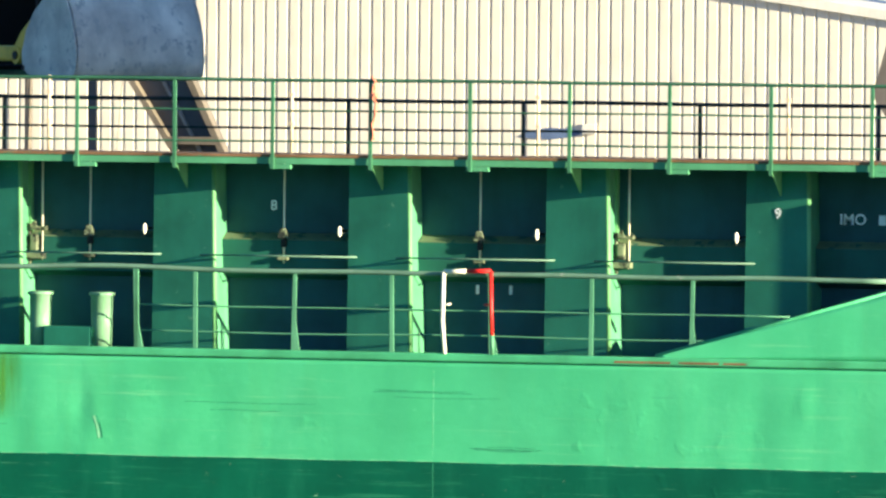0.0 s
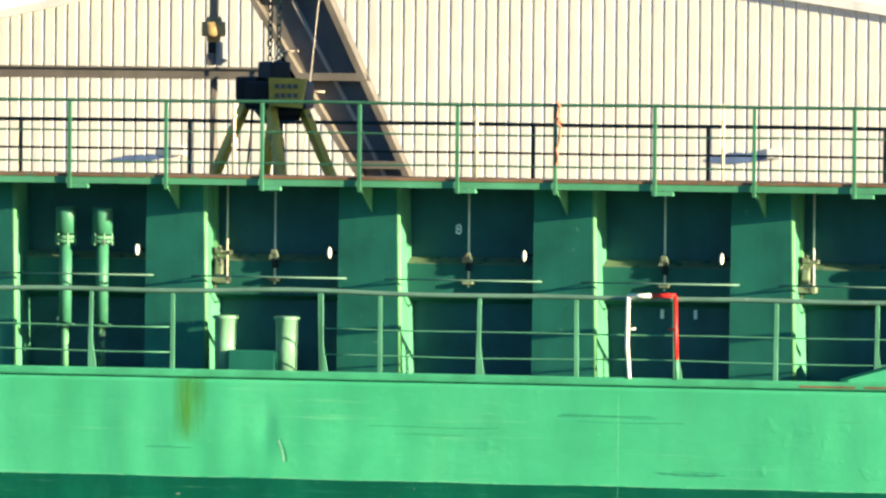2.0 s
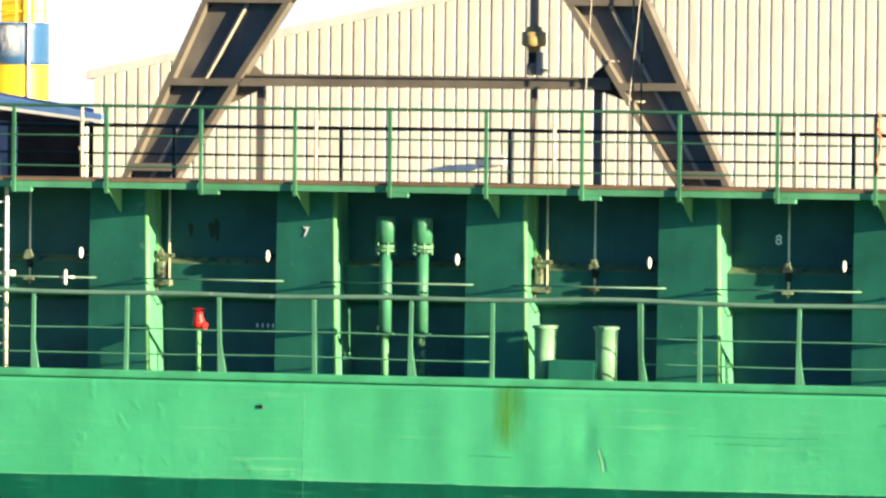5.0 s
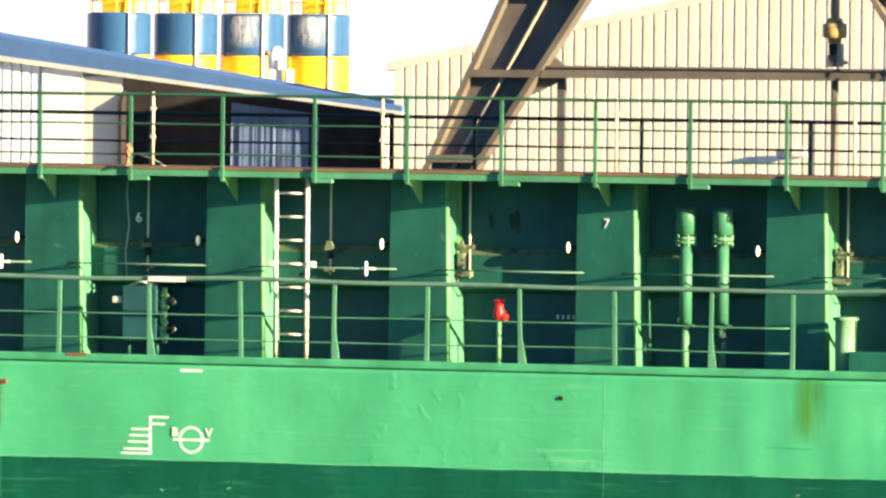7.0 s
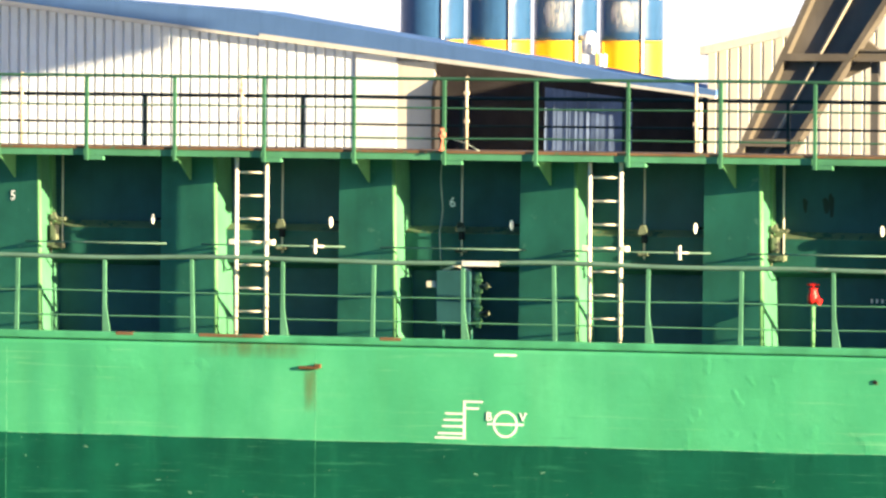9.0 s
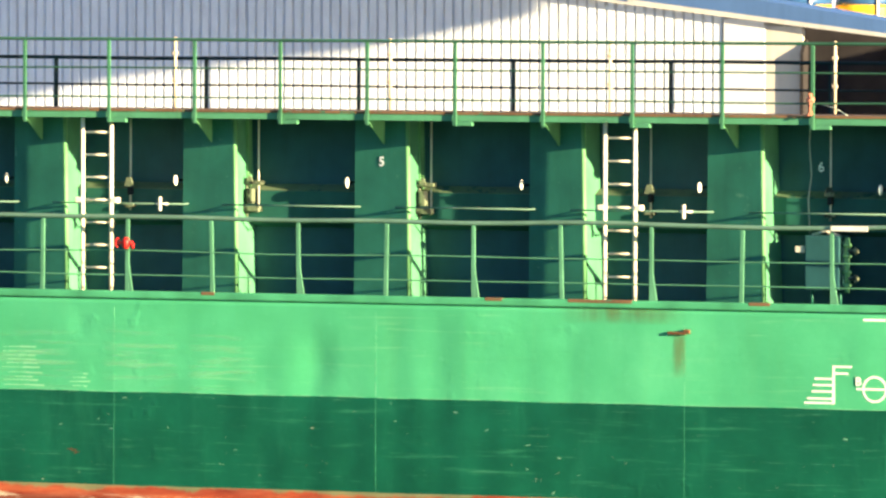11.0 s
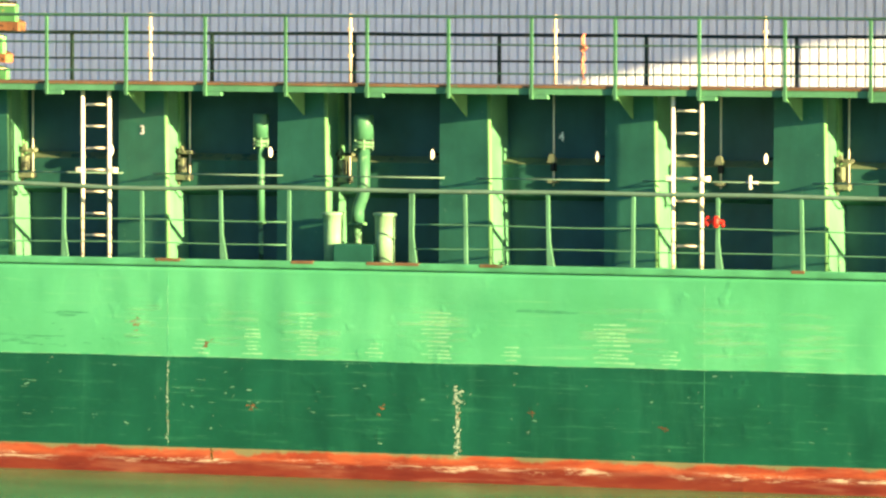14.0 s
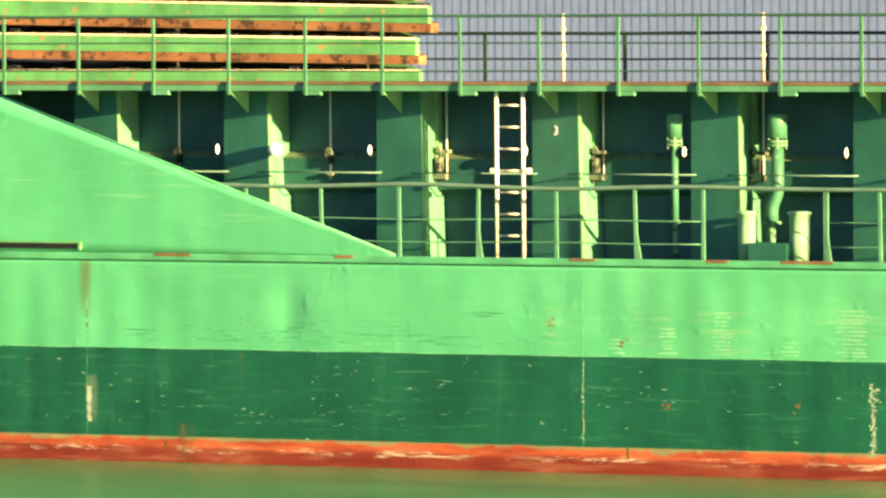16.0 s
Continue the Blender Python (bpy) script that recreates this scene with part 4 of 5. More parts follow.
# ---- vent pipes ----
def vent(x, y=0.74, r=0.08, cap=0.124, top=4.84, bend=0.0):
    g = thing("vent_pipe", "green painted air pipe with a wider cap and flanges", "vent pipe", (x, y, 0), "air pipes on the side deck")
    bm = B()
    turned(bm, 0, 0, [(cap, top - 0.33), (cap, top - 0.02), (cap * 0.9, top)], 18)
    part("cap", bm, M_VENT, g)
    bm = B()
    turned(bm, 0, 0, [(cap * 1.05, 4.40), (cap * 1.05, 4.435)], 18)
    turned(bm, 0, 0, [(cap * 1.05, 4.445), (cap * 1.05, 4.49)], 18)
    for a in range(6):
        q = 2 * math.pi * a / 6
        tube(bm, [(cap * math.cos(q), cap * math.sin(q), 4.37), (cap * math.cos(q), cap * math.sin(q), 4.52)], 0.014, 5)
    part("flange", bm, M_VENTFLANGE, g, "bolted pipe flange")
    bm = B()
    if bend:
        pts = [(0, 0, 4.41), (0, 0, 3.85)] + [(bend * (1 - math.cos(a)) / 2, 0, 3.85 - 0.32 * a / math.pi) for a in (math.pi * q / 8 for q in range(1, 9))] + [(bend, 0, 3.40)]
        tube(bm, pts, r, 12)
    else:
        tube(bm, [(0, 0, 4.41), (0, 0, 3.38)], r, 12)
    part("pipe", bm, M_VENT, g)
    bm = B()
    turned(bm, bend, 0, [(r * 1.45, 3.36), (r * 1.45, 3.40)], 16)
    tube(bm, [(bend, 0, 3.37), (bend, 0, DECK - 0.05)], r * 0.62, 10)
    part("stub", bm, M_VENTFLANGE, g)
    return g


vent(-4.36)
vent(-3.88)
vent(-28.51, r=0.05, cap=0.108)
vent(-26.92, r=0.085, cap=0.134, bend=-0.09)


# ---- bollards ----
def bollards(x):
    g = thing("mooring_bollards", "pair of green mooring bollards with lipped tops on a box base", "bollard", (x, 0.35, 0), "double bollards")
    for s in (-0.395, 0.395):
        bm = B()
        turned(bm, s, 0, [(0.125, DECK - 0.045), (0.13, 3.2), (0.135, 3.50), (0.16, 3.51), (0.16, 3.54), (0.13, 3.55)], 24)
        part("post", bm, M_BOLLARD, g)
    bm = B()
    box(bm, -0.31, 0.31, -0.17, 0.12, DECK - 0.045, 3.13, 0.02)
    part("base", bm, M_GREEN, g)


bollards(-1.74)
bollards(-26.77)

# ---- hydrant, valves, cabinet ----
hyd = thing("fire_hydrant", "red fire hydrant valve on a green standpipe", "hydrant", (-6.66, 0.3, 0))
bm = B()
tube(bm, [(0, 0, DECK - 0.05), (0, 0, 3.42)], 0.030, 8)
part("standpipe", bm, M_EDGE, hyd)
bm = B()
turned(bm, 0, 0, [(0.045, 3.42), (0.075, 3.46), (0.075, 3.52), (0.05, 3.58), (0.06, 3.62)], 14)
tube(bm, [(0, 0, 3.49), (0.11, -0.03, 3.45)], 0.042, 8)
part("valve_body", bm, M_RED, hyd)
bm = B()
ringp = [(0.07 * math.cos(a), 0.07 * math.sin(a), 3.66) for a in (2 * math.pi * k / 14 for k in range(15))]
tube(bm, ringp, 0.012, 5)
tube(bm, [(0, 0, 3.60), (0, 0, 3.68)], 0.018, 6)
part("hand_wheel", bm, M_RED, hyd)
val = thing("valve", "small red valve with a hand wheel on the railing", "valve", (-21.25, 0.0, 3.52))
bm = B()
turned(bm, 0.02, 0, [(0.03, -0.08), (0.05, -0.04), (0.05, 0.03), (0.03, 0.07)], 12)
tube(bm, [(-0.1, 0, 0.0), (0.12, 0, 0.0)], 0.022, 8)
tube(bm, [(0.12, 0, 0.0), (0.12, 0, -0.07)], 0.022, 8)
part("valve_body", bm, M_RED, val)
bm = B()
tube(bm, [(-0.1, 0.06 * math.cos(a), 0.06 * math.sin(a)) for a in (2 * math.pi * k / 12 for k in range(13))], 0.010, 5)
part("hand_wheel", bm, M_RED, val)

cab = thing("valve_cabinet", "green steel valve cabinet with pale pipe couplings", "cabinet", (-11.65, 0.78, 0))
# body takes the shade-darkened coaming green, so it looks dim
bm = B()
box(bm, -0.26, 0.22, -0.12, 0.24, 3.05, 3.74, 0.02)
part("body", bm, M_WALL, cab)
for x in (-0.2, 0.18):
    bm = B()
    tube(bm, [(x, 0, DECK - 0.05), (x, 0, 3.06)], 0.025, 6)
    part("leg", bm, M_GREEN, cab)
bm = B()
tube(bm, [(0.30, -0.05, 3.02), (0.30, -0.05, 3.72)], 0.035, 8)
riser = part("riser_pipe", bm, M_EDGE, cab, "pale green riser pipe")
for z in (3.12, 3.28, 3.48, 3.62):
    bm = B()
    turned(bm, 0.30, -0.05, [(0.055, z - 0.02), (0.055, z + 0.02)], 10)
    part("coupling", bm, M_EDGE, riser)
for z in (3.2, 3.55):
    bm = B()
    tube(bm, [(0.30, -0.05, z), (0.46, -0.08, z)], 0.026, 8)
    tube(bm, [(0.42, -0.08, z - 0.05), (0.42, -0.08, z + 0.05)], 0.018, 6)
    part("outlet_valve", bm, M_BRASS, riser)
bm = B()
box(bm, -0.40, -0.27, -0.1, 0.0, 3.52, 3.60, 0.01)
tube(bm, [(-0.2, 0.0, 3.74), (0.0, -0.05, 3.80), (0.18, 0.0, 3.73)], 0.02, 6)
part("grab_handle", bm, M_LADDER, cab)

hose = thing("cable", "pale cable hanging from the catwalk over the coaming", "cable")
bm = B()
tube(bm, [(-11.92, 0.86, CAT - 0.002), (-11.93, 0.85, 4.9), (-11.90, 0.86, 4.5), (-11.95, 0.87, 4.2), (-11.92, 0.86, 3.75)], 0.009, 6)
part("drop", bm, M_CABLE, hose)
bm = B()
tube(bm, [(-11.73, 0.40, CAT + 0.12), (-11.61, 0.35, 5.42), (-11.35, 0.3, 5.36), (-11.17, 0.3, CAT + 0.12)], 0.008, 6)
part("loop", bm, M_CABLE, hose)

lamp = thing("bulkhead_lamp", "round white bulkhead lamp on a stay", "lamp", (-34.74, 0.50, 4.33))
bm = B()
bmesh.ops.create_uvsphere(bm, u_segments=16, v_segments=10, radius=0.10)
part("globe", bm, M_LAMP, lamp)
bm = B()
tube(bm, [(-0.02, 0.0, 0), (-0.02, 0.12, 0)], 0.06, 10)
part("base", bm, M_BLACK, lamp)


def rope(name, x, y, z0, z1, label):
    g = thing(name, label, "rope")
    random.seed(int(abs(x) * 10))
    for k in range(2):
        bm = B()
        n = 12
        tube(bm, [(x + random.uniform(-0.03, 0.03), y - 0.02 * k, z0 + (z1 - z0) * q / n) for q in range(n + 1)], 0.014, 5)
        part("strand", bm, M_ORANGE, g)
    bm = B()
    bmesh.ops.create_icosphere(bm, subdivisions=1, radius=0.05)
    for v in bm.verts:
        v.co = (x + v.co.x * 1.3, y + v.co.y, z0 + (z1 - z0) * 0.30 + v.co.z)
    part("knot", bm, M_ORANGE, g)


rope("orange_rope", 2.18, CAT_Y - 0.06, 6.22, 5.45, "frayed orange rope knotted on the railing")
# rope strands stand in for a pinkish cloth on the railing
rope("orange_rope", -23.31, CAT_Y + 0.05, 5.95, 5.30, "orange rope strands in place of a pinkish hanging cloth")
rope("orange_rope", -11.60, CAT_Y - 0.06, 5.55, 5.27, "orange rope end on the railing post")

# ---- stacked hatch covers ----
random.seed(11)
bm = B()
box(bm, -58, -32.52, 1.40, 12.2, 4.93, 5.05)
part("hatch_ledge", bm, M_WALL, ship)
for k, dx in enumerate((0.0, -0.06, 0.14, -0.12, 0.03, 0.0)):
    g = thing("hatch_cover", "bright green hatch cover with rusty edges, stacked on others", "hatch cover", (-32.92 + dx, 1.45, 5.05 + 0.44 * k), "stacked hatch covers")
    g.rotation_euler.y = (0.0, 0.012, 0.018, 0.020, 0.022, 0.022)[k]
    bm = B()
    prism(bm, [(-23.97, 0.03), (-0.08, 0.03), (-0.10, 0.16), (-7.10, 10.6), (-23.97, 10.6)], "z", 0.125, 0.36)
    part("panel", bm, M_HATCH, g)
    bm = B()
    prism(bm, [(-23.97, -0.02), (0.0, -0.02), (0.05, 0.05), (0.02, 0.16), (-6.90, 10.55), (-23.97, 10.55)], "z", 0.0, 0.12)
    part("sealing_edge", bm, M_WOOD, g, "rusty brown lower edge")
    bm = B()
    tube(bm, [(-23.97, 0.028, 0.355), (-0.08, 0.028, 0.355)], 0.014, 6)
    part("top_rim", bm, M_STANCHION, g, "bare rusty-yellow rim")
    for q in range(26):
        bm = B()
        x = -0.5 - q * 0.9 + random.uniform(-0.25, 0.25)
        box(bm, x - 0.13, x + 0.02, 0.04, 0.4, 0.362, 0.43 if q % 5 == 2 else 0.40, 0.006)
        part("wedge", bm, M_BLACK, g)


# ---- warehouses ----
def cladding(x0, x1, y, z0, roof, pitch, depth):
    """Ribbed sheet: trapezoid ribs with a top cut along the roof line."""
    bm = B()
    n = int((x1 - x0) / pitch)
    xs = []
    for k in range(n):
        a = x0 + k * pitch
        xs += [(a, 0.0), (a + pitch * 0.70, 0.0), (a + pitch * 0.76, depth), (a + pitch * 0.95, depth)]
    xs.append((x0 + n * pitch, 0.0))
    prev = None
    for x, d in xs:
        v = (bm.verts.new((x, y + d, z0)), bm.verts.new((x, y + d, roof(x))))
        if prev:
            bm.faces.new((prev[0], v[0], v[1], prev[1]))
        prev = v
    return bm


WY = 70.0


def roof_a(x):
    return 6.25 + 0.213 * (x + 35.5) if x < -22.3 else 9.06 - 0.145 * (x + 22.3)


wa = thing("warehouse", "cream warehouse with ribbed gable cladding behind the quay", "warehouse", (0, 0, -0.05))
part("gable_wall", cladding(-35.421, 8.0, WY, 2.2, roof_a, 0.2467, 0.03), M_CREAM, wa, "cream ribbed metal cladding")
bm = B()
prism(bm, [(-35.42, 2.2), (7.8, 2.2), (7.8, roof_a(7.8) - 0.05), (-22.3, 9.0), (-35.42, 6.18)], "y", WY + 0.12, WY + 45)
part("body", bm, M_CREAM, wa)
for (xa, xb) in ((-35.56, -22.3), (-22.3, 8.3)):
    bm = B()
    za, zb = roof_a(xa), roof_a(xb)
    prism(bm, [(xa, za - 0.07), (xb, zb - 0.07), (xb, zb + 0.11), (xa, za + 0.11)], "y", WY - 0.12, WY + 45)
    part("roof", bm, M_FASCIA, wa, "pale roof with a plain verge")
bm = B()
prism(bm, [(-15.6, 4.56), (-15.35, 4.68), (-15.0, 4.74), (-14.6, 4.72), (-14.3, 4.62), (-14.55, 4.55), (-15.0, 4.50), (-15.4, 4.52)], "y", WY - 0.02, WY - 0.004)
part("wall_mark", bm, M_TARP, wa, "faded blue painted mark on the wall")
bm = B()
prism(bm, [(-28.2, 4.42), (-27.7, 4.52), (-27.2, 4.55), (-26.85, 4.49), (-27.2, 4.41), (-27.7, 4.38)], "y", WY - 0.02, WY - 0.004)
part("wall_mark", bm, M_TARP, wa, "faded blue painted mark on the wall")
for x, z in ((-14.15, 4.73), (-26.62, 4.64)):
    bm = B()
    box(bm, x - 0.15, x + 0.15, WY - 0.09, WY - 0.004, z - 0.11, z + 0.09, 0.02)
    part("wall_lamp", bm, M_FASCIA, wa, "pale boxed floodlight")


def roof_b(x):
    return 5.33 + 0.1115 * (-35.5 - x) if x > -66 else 8.73 - 0.11 * (-66 - x)


wb = thing("low_warehouse", "pale ribbed warehouse with a blue roof and an open shed end", "warehouse", (0, 0, -0.045))
part("gable_wall", cladding(-47.56 - 0.2217 * 212.855, -43.3, WY, 2.2, roof_b, 0.2217, 0.10), M_PALECLAD, wb, "pale ribbed metal cladding")
bm = B()
box(bm, -43.3, -42.38, WY - 0.03, WY + 0.1, 2.2, roof_b(-42.9) - 0.02)
part("corner_panel", bm, M_WHITEWALL, wb, "smooth white corner panel")
bm = B()
box(bm, -42.38, -41.521, WY - 0.01, WY + 0.1, 2.2, roof_b(-41.6) - 0.03)
part("side_panel", bm, M_CREAM, wb, "cream wall panel")
# added fin, its sloped top shaped to throw the panel's diagonal shadow
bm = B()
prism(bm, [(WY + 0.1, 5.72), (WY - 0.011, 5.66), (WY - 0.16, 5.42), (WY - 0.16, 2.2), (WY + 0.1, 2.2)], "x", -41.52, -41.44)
part("shadow_fin", bm, M_SHED, wb, "dark added fin that casts a slanted shadow on the panel")
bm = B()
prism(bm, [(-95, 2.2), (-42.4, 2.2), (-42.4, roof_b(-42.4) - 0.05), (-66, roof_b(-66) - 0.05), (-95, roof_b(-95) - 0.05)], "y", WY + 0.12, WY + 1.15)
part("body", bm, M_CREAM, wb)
# shed walls get their inner shade from the near-black colour
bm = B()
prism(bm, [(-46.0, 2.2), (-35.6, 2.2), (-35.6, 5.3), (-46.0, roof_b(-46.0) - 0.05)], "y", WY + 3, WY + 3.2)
part("shed_back", bm, M_SHED, wb, "near-black back wall for the shade inside the shed")
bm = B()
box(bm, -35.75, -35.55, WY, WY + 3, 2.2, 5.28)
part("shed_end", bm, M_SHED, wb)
for x in (-35.6,):
    bm = B()
    box(bm, x - 0.06, x + 0.06, WY - 0.1, WY + 0.02, 2.2, roof_b(x) - 0.05)
    part("shed_post", bm, M_FASCIA, wb)
bm = B()
random.seed(3)
n = 60
cols = []
for k in range(n + 1):
    x = -39.2 + 1.95 * k / n
    y = WY + 0.34 + 0.035 * noise.noise((k * 0.21, 1.0, 0)) + 0.022 * noise.noise((k * 0.6, 5.0, 0))
    cols.append((bm.verts.new((x, y - 0.02, 2.3)), bm.verts.new((x, y + 0.06, 5.28 + 0.1115 * (-37.5 - x)))))
for a, b in zip(cols, cols[1:]):
    bm.faces.new((a[0], b[0], b[1], a[1]))
part("sheeting", bm, M_TARP, wb, "hanging blue plastic sheeting in folds")
def roof_top(x):
    if x > -45.47:
        return 5.47 + 0.150 * (-35.4 - x)
    return 6.979 + 0.067 * (-45.46 - x) if x > -52.01 else roof_b(x) + 0.25


for xa, xb in ((-45.46, -35.2), (-52.0, -45.46), (-66.0, -52.0), (-95.5, -66.0)):
    bm = B()
    prism(bm, [(xa, roof_b(xa) + 0.10), (xb, roof_b(xb) + 0.038), (xb, roof_top(xb) + 0.01), (xa, roof_top(xa))], "y", WY - 0.12, WY + 1.2)
    part("roof", bm, M_BLUEROOF, wb, "weathered blue metal roof")
    bm = B()
    prism(bm, [(xa, roof_b(xa) - 0.02), (xb, roof_b(xb) - 0.02), (xb, roof_b(xb) + 0.035), (xa, roof_b(xa) + 0.095)], "y", WY - 0.14, WY - 0.04)
    part("verge", bm, M_FASCIA, wb, "pale verge board")

# unseen wall hung high in front, added only to shade the low warehouse
gal = thing("shade_gallery", "unseen grey gallery hung up to shade the low warehouse", "gallery")
gx, gy, gz = 28 * TO_SUN.x, 28 * TO_SUN.y, 28 * TO_SUN.z
bm = B()
prism(bm, [(-80 + gx, 4.3 + gz), (-60.3 + gx, 4.25 + gz), (-53.5 + gx, 5.5 + gz), (-47.6 + gx, 6.15 + gz), (-47.2 + gx, 6.58 + gz), (-66.0 + gx, 8.66 + gz), (-80 + gx, 7.15 + gz)], "y", WY + gy - 1.0, WY + gy)
part("shade_wall", bm, M_CRANE, gal)
# unseen girder, hangers and tower that carry the added shade wall
bm = B()
box(bm, -53.0, 41.0, WY + gy - 0.8, WY + gy - 0.2, 16.0, 16.9, 0.03)
part("girder", bm, M_CRANE, gal)
for x in (-51.0, -39.2):
    bm = B()
    tube(bm, [(x, WY + gy - 0.5, 12.5 if x < -45 else 13.4), (x, WY + gy - 0.5, 16.05)], 0.08, 8)
    part("hanger", bm, M_CRANE, gal)
for y in (-1.6, 0.4):
    bm = B()
    box(bm, 40.0, 40.8, WY + gy + y, WY + gy + y + 0.2, 2.3, 16.2)
    part("tower_leg", bm, M_CRANE, gal)

# bright hazy sky low over the land
bm = B()
pts = [(330 * math.sin(a), 330 * math.cos(a)) for a in (radians(-75 + 6 * k) for k in range(26))]
for (xa, ya), (xb, yb) in zip(pts, pts[1:]):
    bm.faces.new([bm.verts.new(v) for v in ((xa, ya, -5), (xb, yb, -5), (xb, yb, 32), (xa, ya, 32))])
m_sky, t_, b_ = nodes_of("bright_haze")
t_.nodes.remove(b_)
em = t_.nodes.new("ShaderNodeEmission")
em.inputs["Color"].default_value, em.inputs["Strength"].default_value = (1.0, 0.99, 0.97, 1), 0.30
t_.links.new(em.outputs[0], t_.nodes["Material Output"].inputs["Surface"])
solid("backdrop", bm, m_sky, "bright hazy evening sky over the land", "sky", kind="structure")

# ---- silos ----
for k in range(4):
    x = -122.7 + 2.24 * k
    g = thing("silo", "blue and yellow banded cement silo with a yellow top frame", "silo", (x, 260 + 2.1 * k, -0.12), "row of silos")
    bm = B()
    turned(bm, 0, 0, [(1.37, 5.78), (1.37, 5.9), (1.37, 7.3), (1.37, 7.50), (1.365, 7.55), (1.25, 7.60)], 28)
    part("blue_shell", bm, M_SILOBLUE, g, "blue upper shell")
    bm = B()
    turned(bm, 0, 0, [(1.0, 2.3), (1.37, 3.2), (1.37, 3.4), (1.37, 5.6), (1.37, 5.779)], 28)
    part("yellow_shell", bm, M_YELLOW, g, "yellow lower shell")
    bm = B()
    box(bm, -0.55, 0.55, -0.6, 0.6, 7.62, 8.6, 0.05)
    part("filter_box", bm, M_YELLOW, g)
    # white pipe added in place of the sun's glint down the shell
    bm = B()
    tube(bm, [(0.95, -1.10, 2.3), (0.95, -1.10, 8.6)], 0.06, 8)
    part("glint_pipe", bm, M_WHITEWALL, g, "white pipe added for the sun glint on the shell")
    for a in range(10):
        q = 2 * math.pi * a / 10
        bm = B()
        tube(bm, [(1.25 * math.cos(q), 1.25 * math.sin(q), 7.6), (1.25 * math.cos(q), 1.25 * math.sin(q), 8.7)], 0.03, 5)
        part("railing_post", bm, M_YELLOW, g)
    for z in (8.1, 8.65):
        bm = B()
        tube(bm, [(1.25 * math.cos(q), 1.25 * math.sin(q), z) for q in (2 * math.pi * a / 20 for a in range(21))], 0.03, 5)
        part("railing_bar", bm, M_YELLOW, g)
    if k > 1:
        bm = B()
        arc = [radians(-128 + 7 * a) for a in range(13)]
        low = [[bm.verts.new((1.378 * math.cos(a), 1.378 * math.sin(a), z)) for a in arc] for z in (6.1, 6.6, 7.1, 7.5)]
        for ra, rb in zip(low, low[1:]):
            for a in range(12):
                bm.faces.new((ra[a], ra[a + 1], rb[a + 1], rb[a])).smooth = True
        part("white_patch", bm, M_SILOWHITE, g, "white patch on the shell, thinning towards its edges")

dust = thing("dust_collector", "white dust collector with a yellow guard rail beside the silos", "dust collector", (-114.35, 257.6, -0.12))
bm = B()
box(bm, -0.32, 0.62, -0.4, 0.4, 2.3, 5.25, 0.08)
part("body", bm, M_WHITEWALL, dust)
bm = B()
turned(bm, -0.05, 0, [(0.36, 5.25), (0.38, 5.7), (0.30, 6.0), (0.16, 6.2)], 16)
part("dome", bm, M_WHITEWALL, dust)
bm = B()
tube(bm, [(-0.2, -0.36, 5.9), (-0.42, -0.4, 5.95)], 0.10, 10)
part("inlet", bm, M_CRANE, dust, "dark round inlet")
bm = B()
tube(bm, [(0.45, -0.45, 4.6), (0.45, -0.45, 5.75), (0.75, -0.45, 5.75), (0.75, -0.45, 4.6)], 0.035, 6)
part("guard_rail", bm, M_YELLOW, dust)

# ---- harbour crane frame behind the ship ----
crane = thing("harbour_crane", "grey-brown steel A-frame of a harbour crane with a tie beam", "crane", (0, 0, -0.04))


def leg(xi0, xo0, z0, xi1, xo1, z1, name):
    """An inclined shallow channel leg: web at the back, two flanges, cross stiffeners, a diagonal rib."""
    def at(z, inner):
        f = (z - z0) / (z1 - z0)
        return (xi0 + (xi1 - xi0) * f) if inner else (xo0 + (xo1 - xo0) * f)
    zb, zt = 2.3, 10.6
    bm = B()
    prism(bm, [(at(zb, True), zb), (at(zb, False), zb), (at(zt, False), zt), (at(zt, True), zt)], "y", 19.90, 19.97)
    web = part(name, bm, M_CRANEWEB, crane, "inclined channel leg with a slate blue web")
    for inner in (True, False):
        bm = B()
        s = 0.10 if (at(5, inner) < at(5, not inner)) else -0.10
        prism(bm, [(at(zb, inner), zb), (at(zb, inner) + s, zb), (at(zt, inner) + s, zt), (at(zt, inner), zt)], "y", 19.72, 19.899)
        part("leg_flange", bm, M_CRANE, web, "grey-brown flange")
    for z in (3.9, 5.10, 6.36, 7.58, 8.8):
        bm = B()
        prism(bm, [(at(z, True), z), (at(z, False), z), (at(z + 0.11, False), z + 0.11), (at(z + 0.11, True), z + 0.11)], "y", 19.716, 19.899)
        part("stiffener", bm, M_CRANE, web)
    for za, zc in ((2.5, 3.9), (4.01, 5.10), (5.21, 6.36), (6.47, 7.58), (7.69, 8.8)):
        bm = B()
        xa, xb = 0.5 * at(za, True) + 0.5 * at(za, False), 0.5 * at(zc, True) + 0.5 * at(zc, False)
        tube(bm, [(xa, 19.86, za), (xb, 19.86, zc)], 0.034, 5)
        part("brace", bm, M_TAN, web, "pale weathered rib")


leg(-6.70, -5.88, 4.98, -8.41, -7.16, 7.625, "leg")
leg(-14.41, -15.26, 4.985, -12.65, -14.03, 7.585, "leg")
for nm, y0, y1, z0, z1 in (("beam_flange", 19.80, 19.92, 6.36, 6.40), ("beam_web", 19.84, 19.87, 6.40, 6.51), ("beam_flange", 19.80, 19.92, 6.51, 6.54)):
    bm = B()
    box(bm, -13.45, -7.75, y0, y1, z0, z1)
    part(nm, bm, M_CRANE, crane, "grey-brown horizontal tie beam")
bm = B()
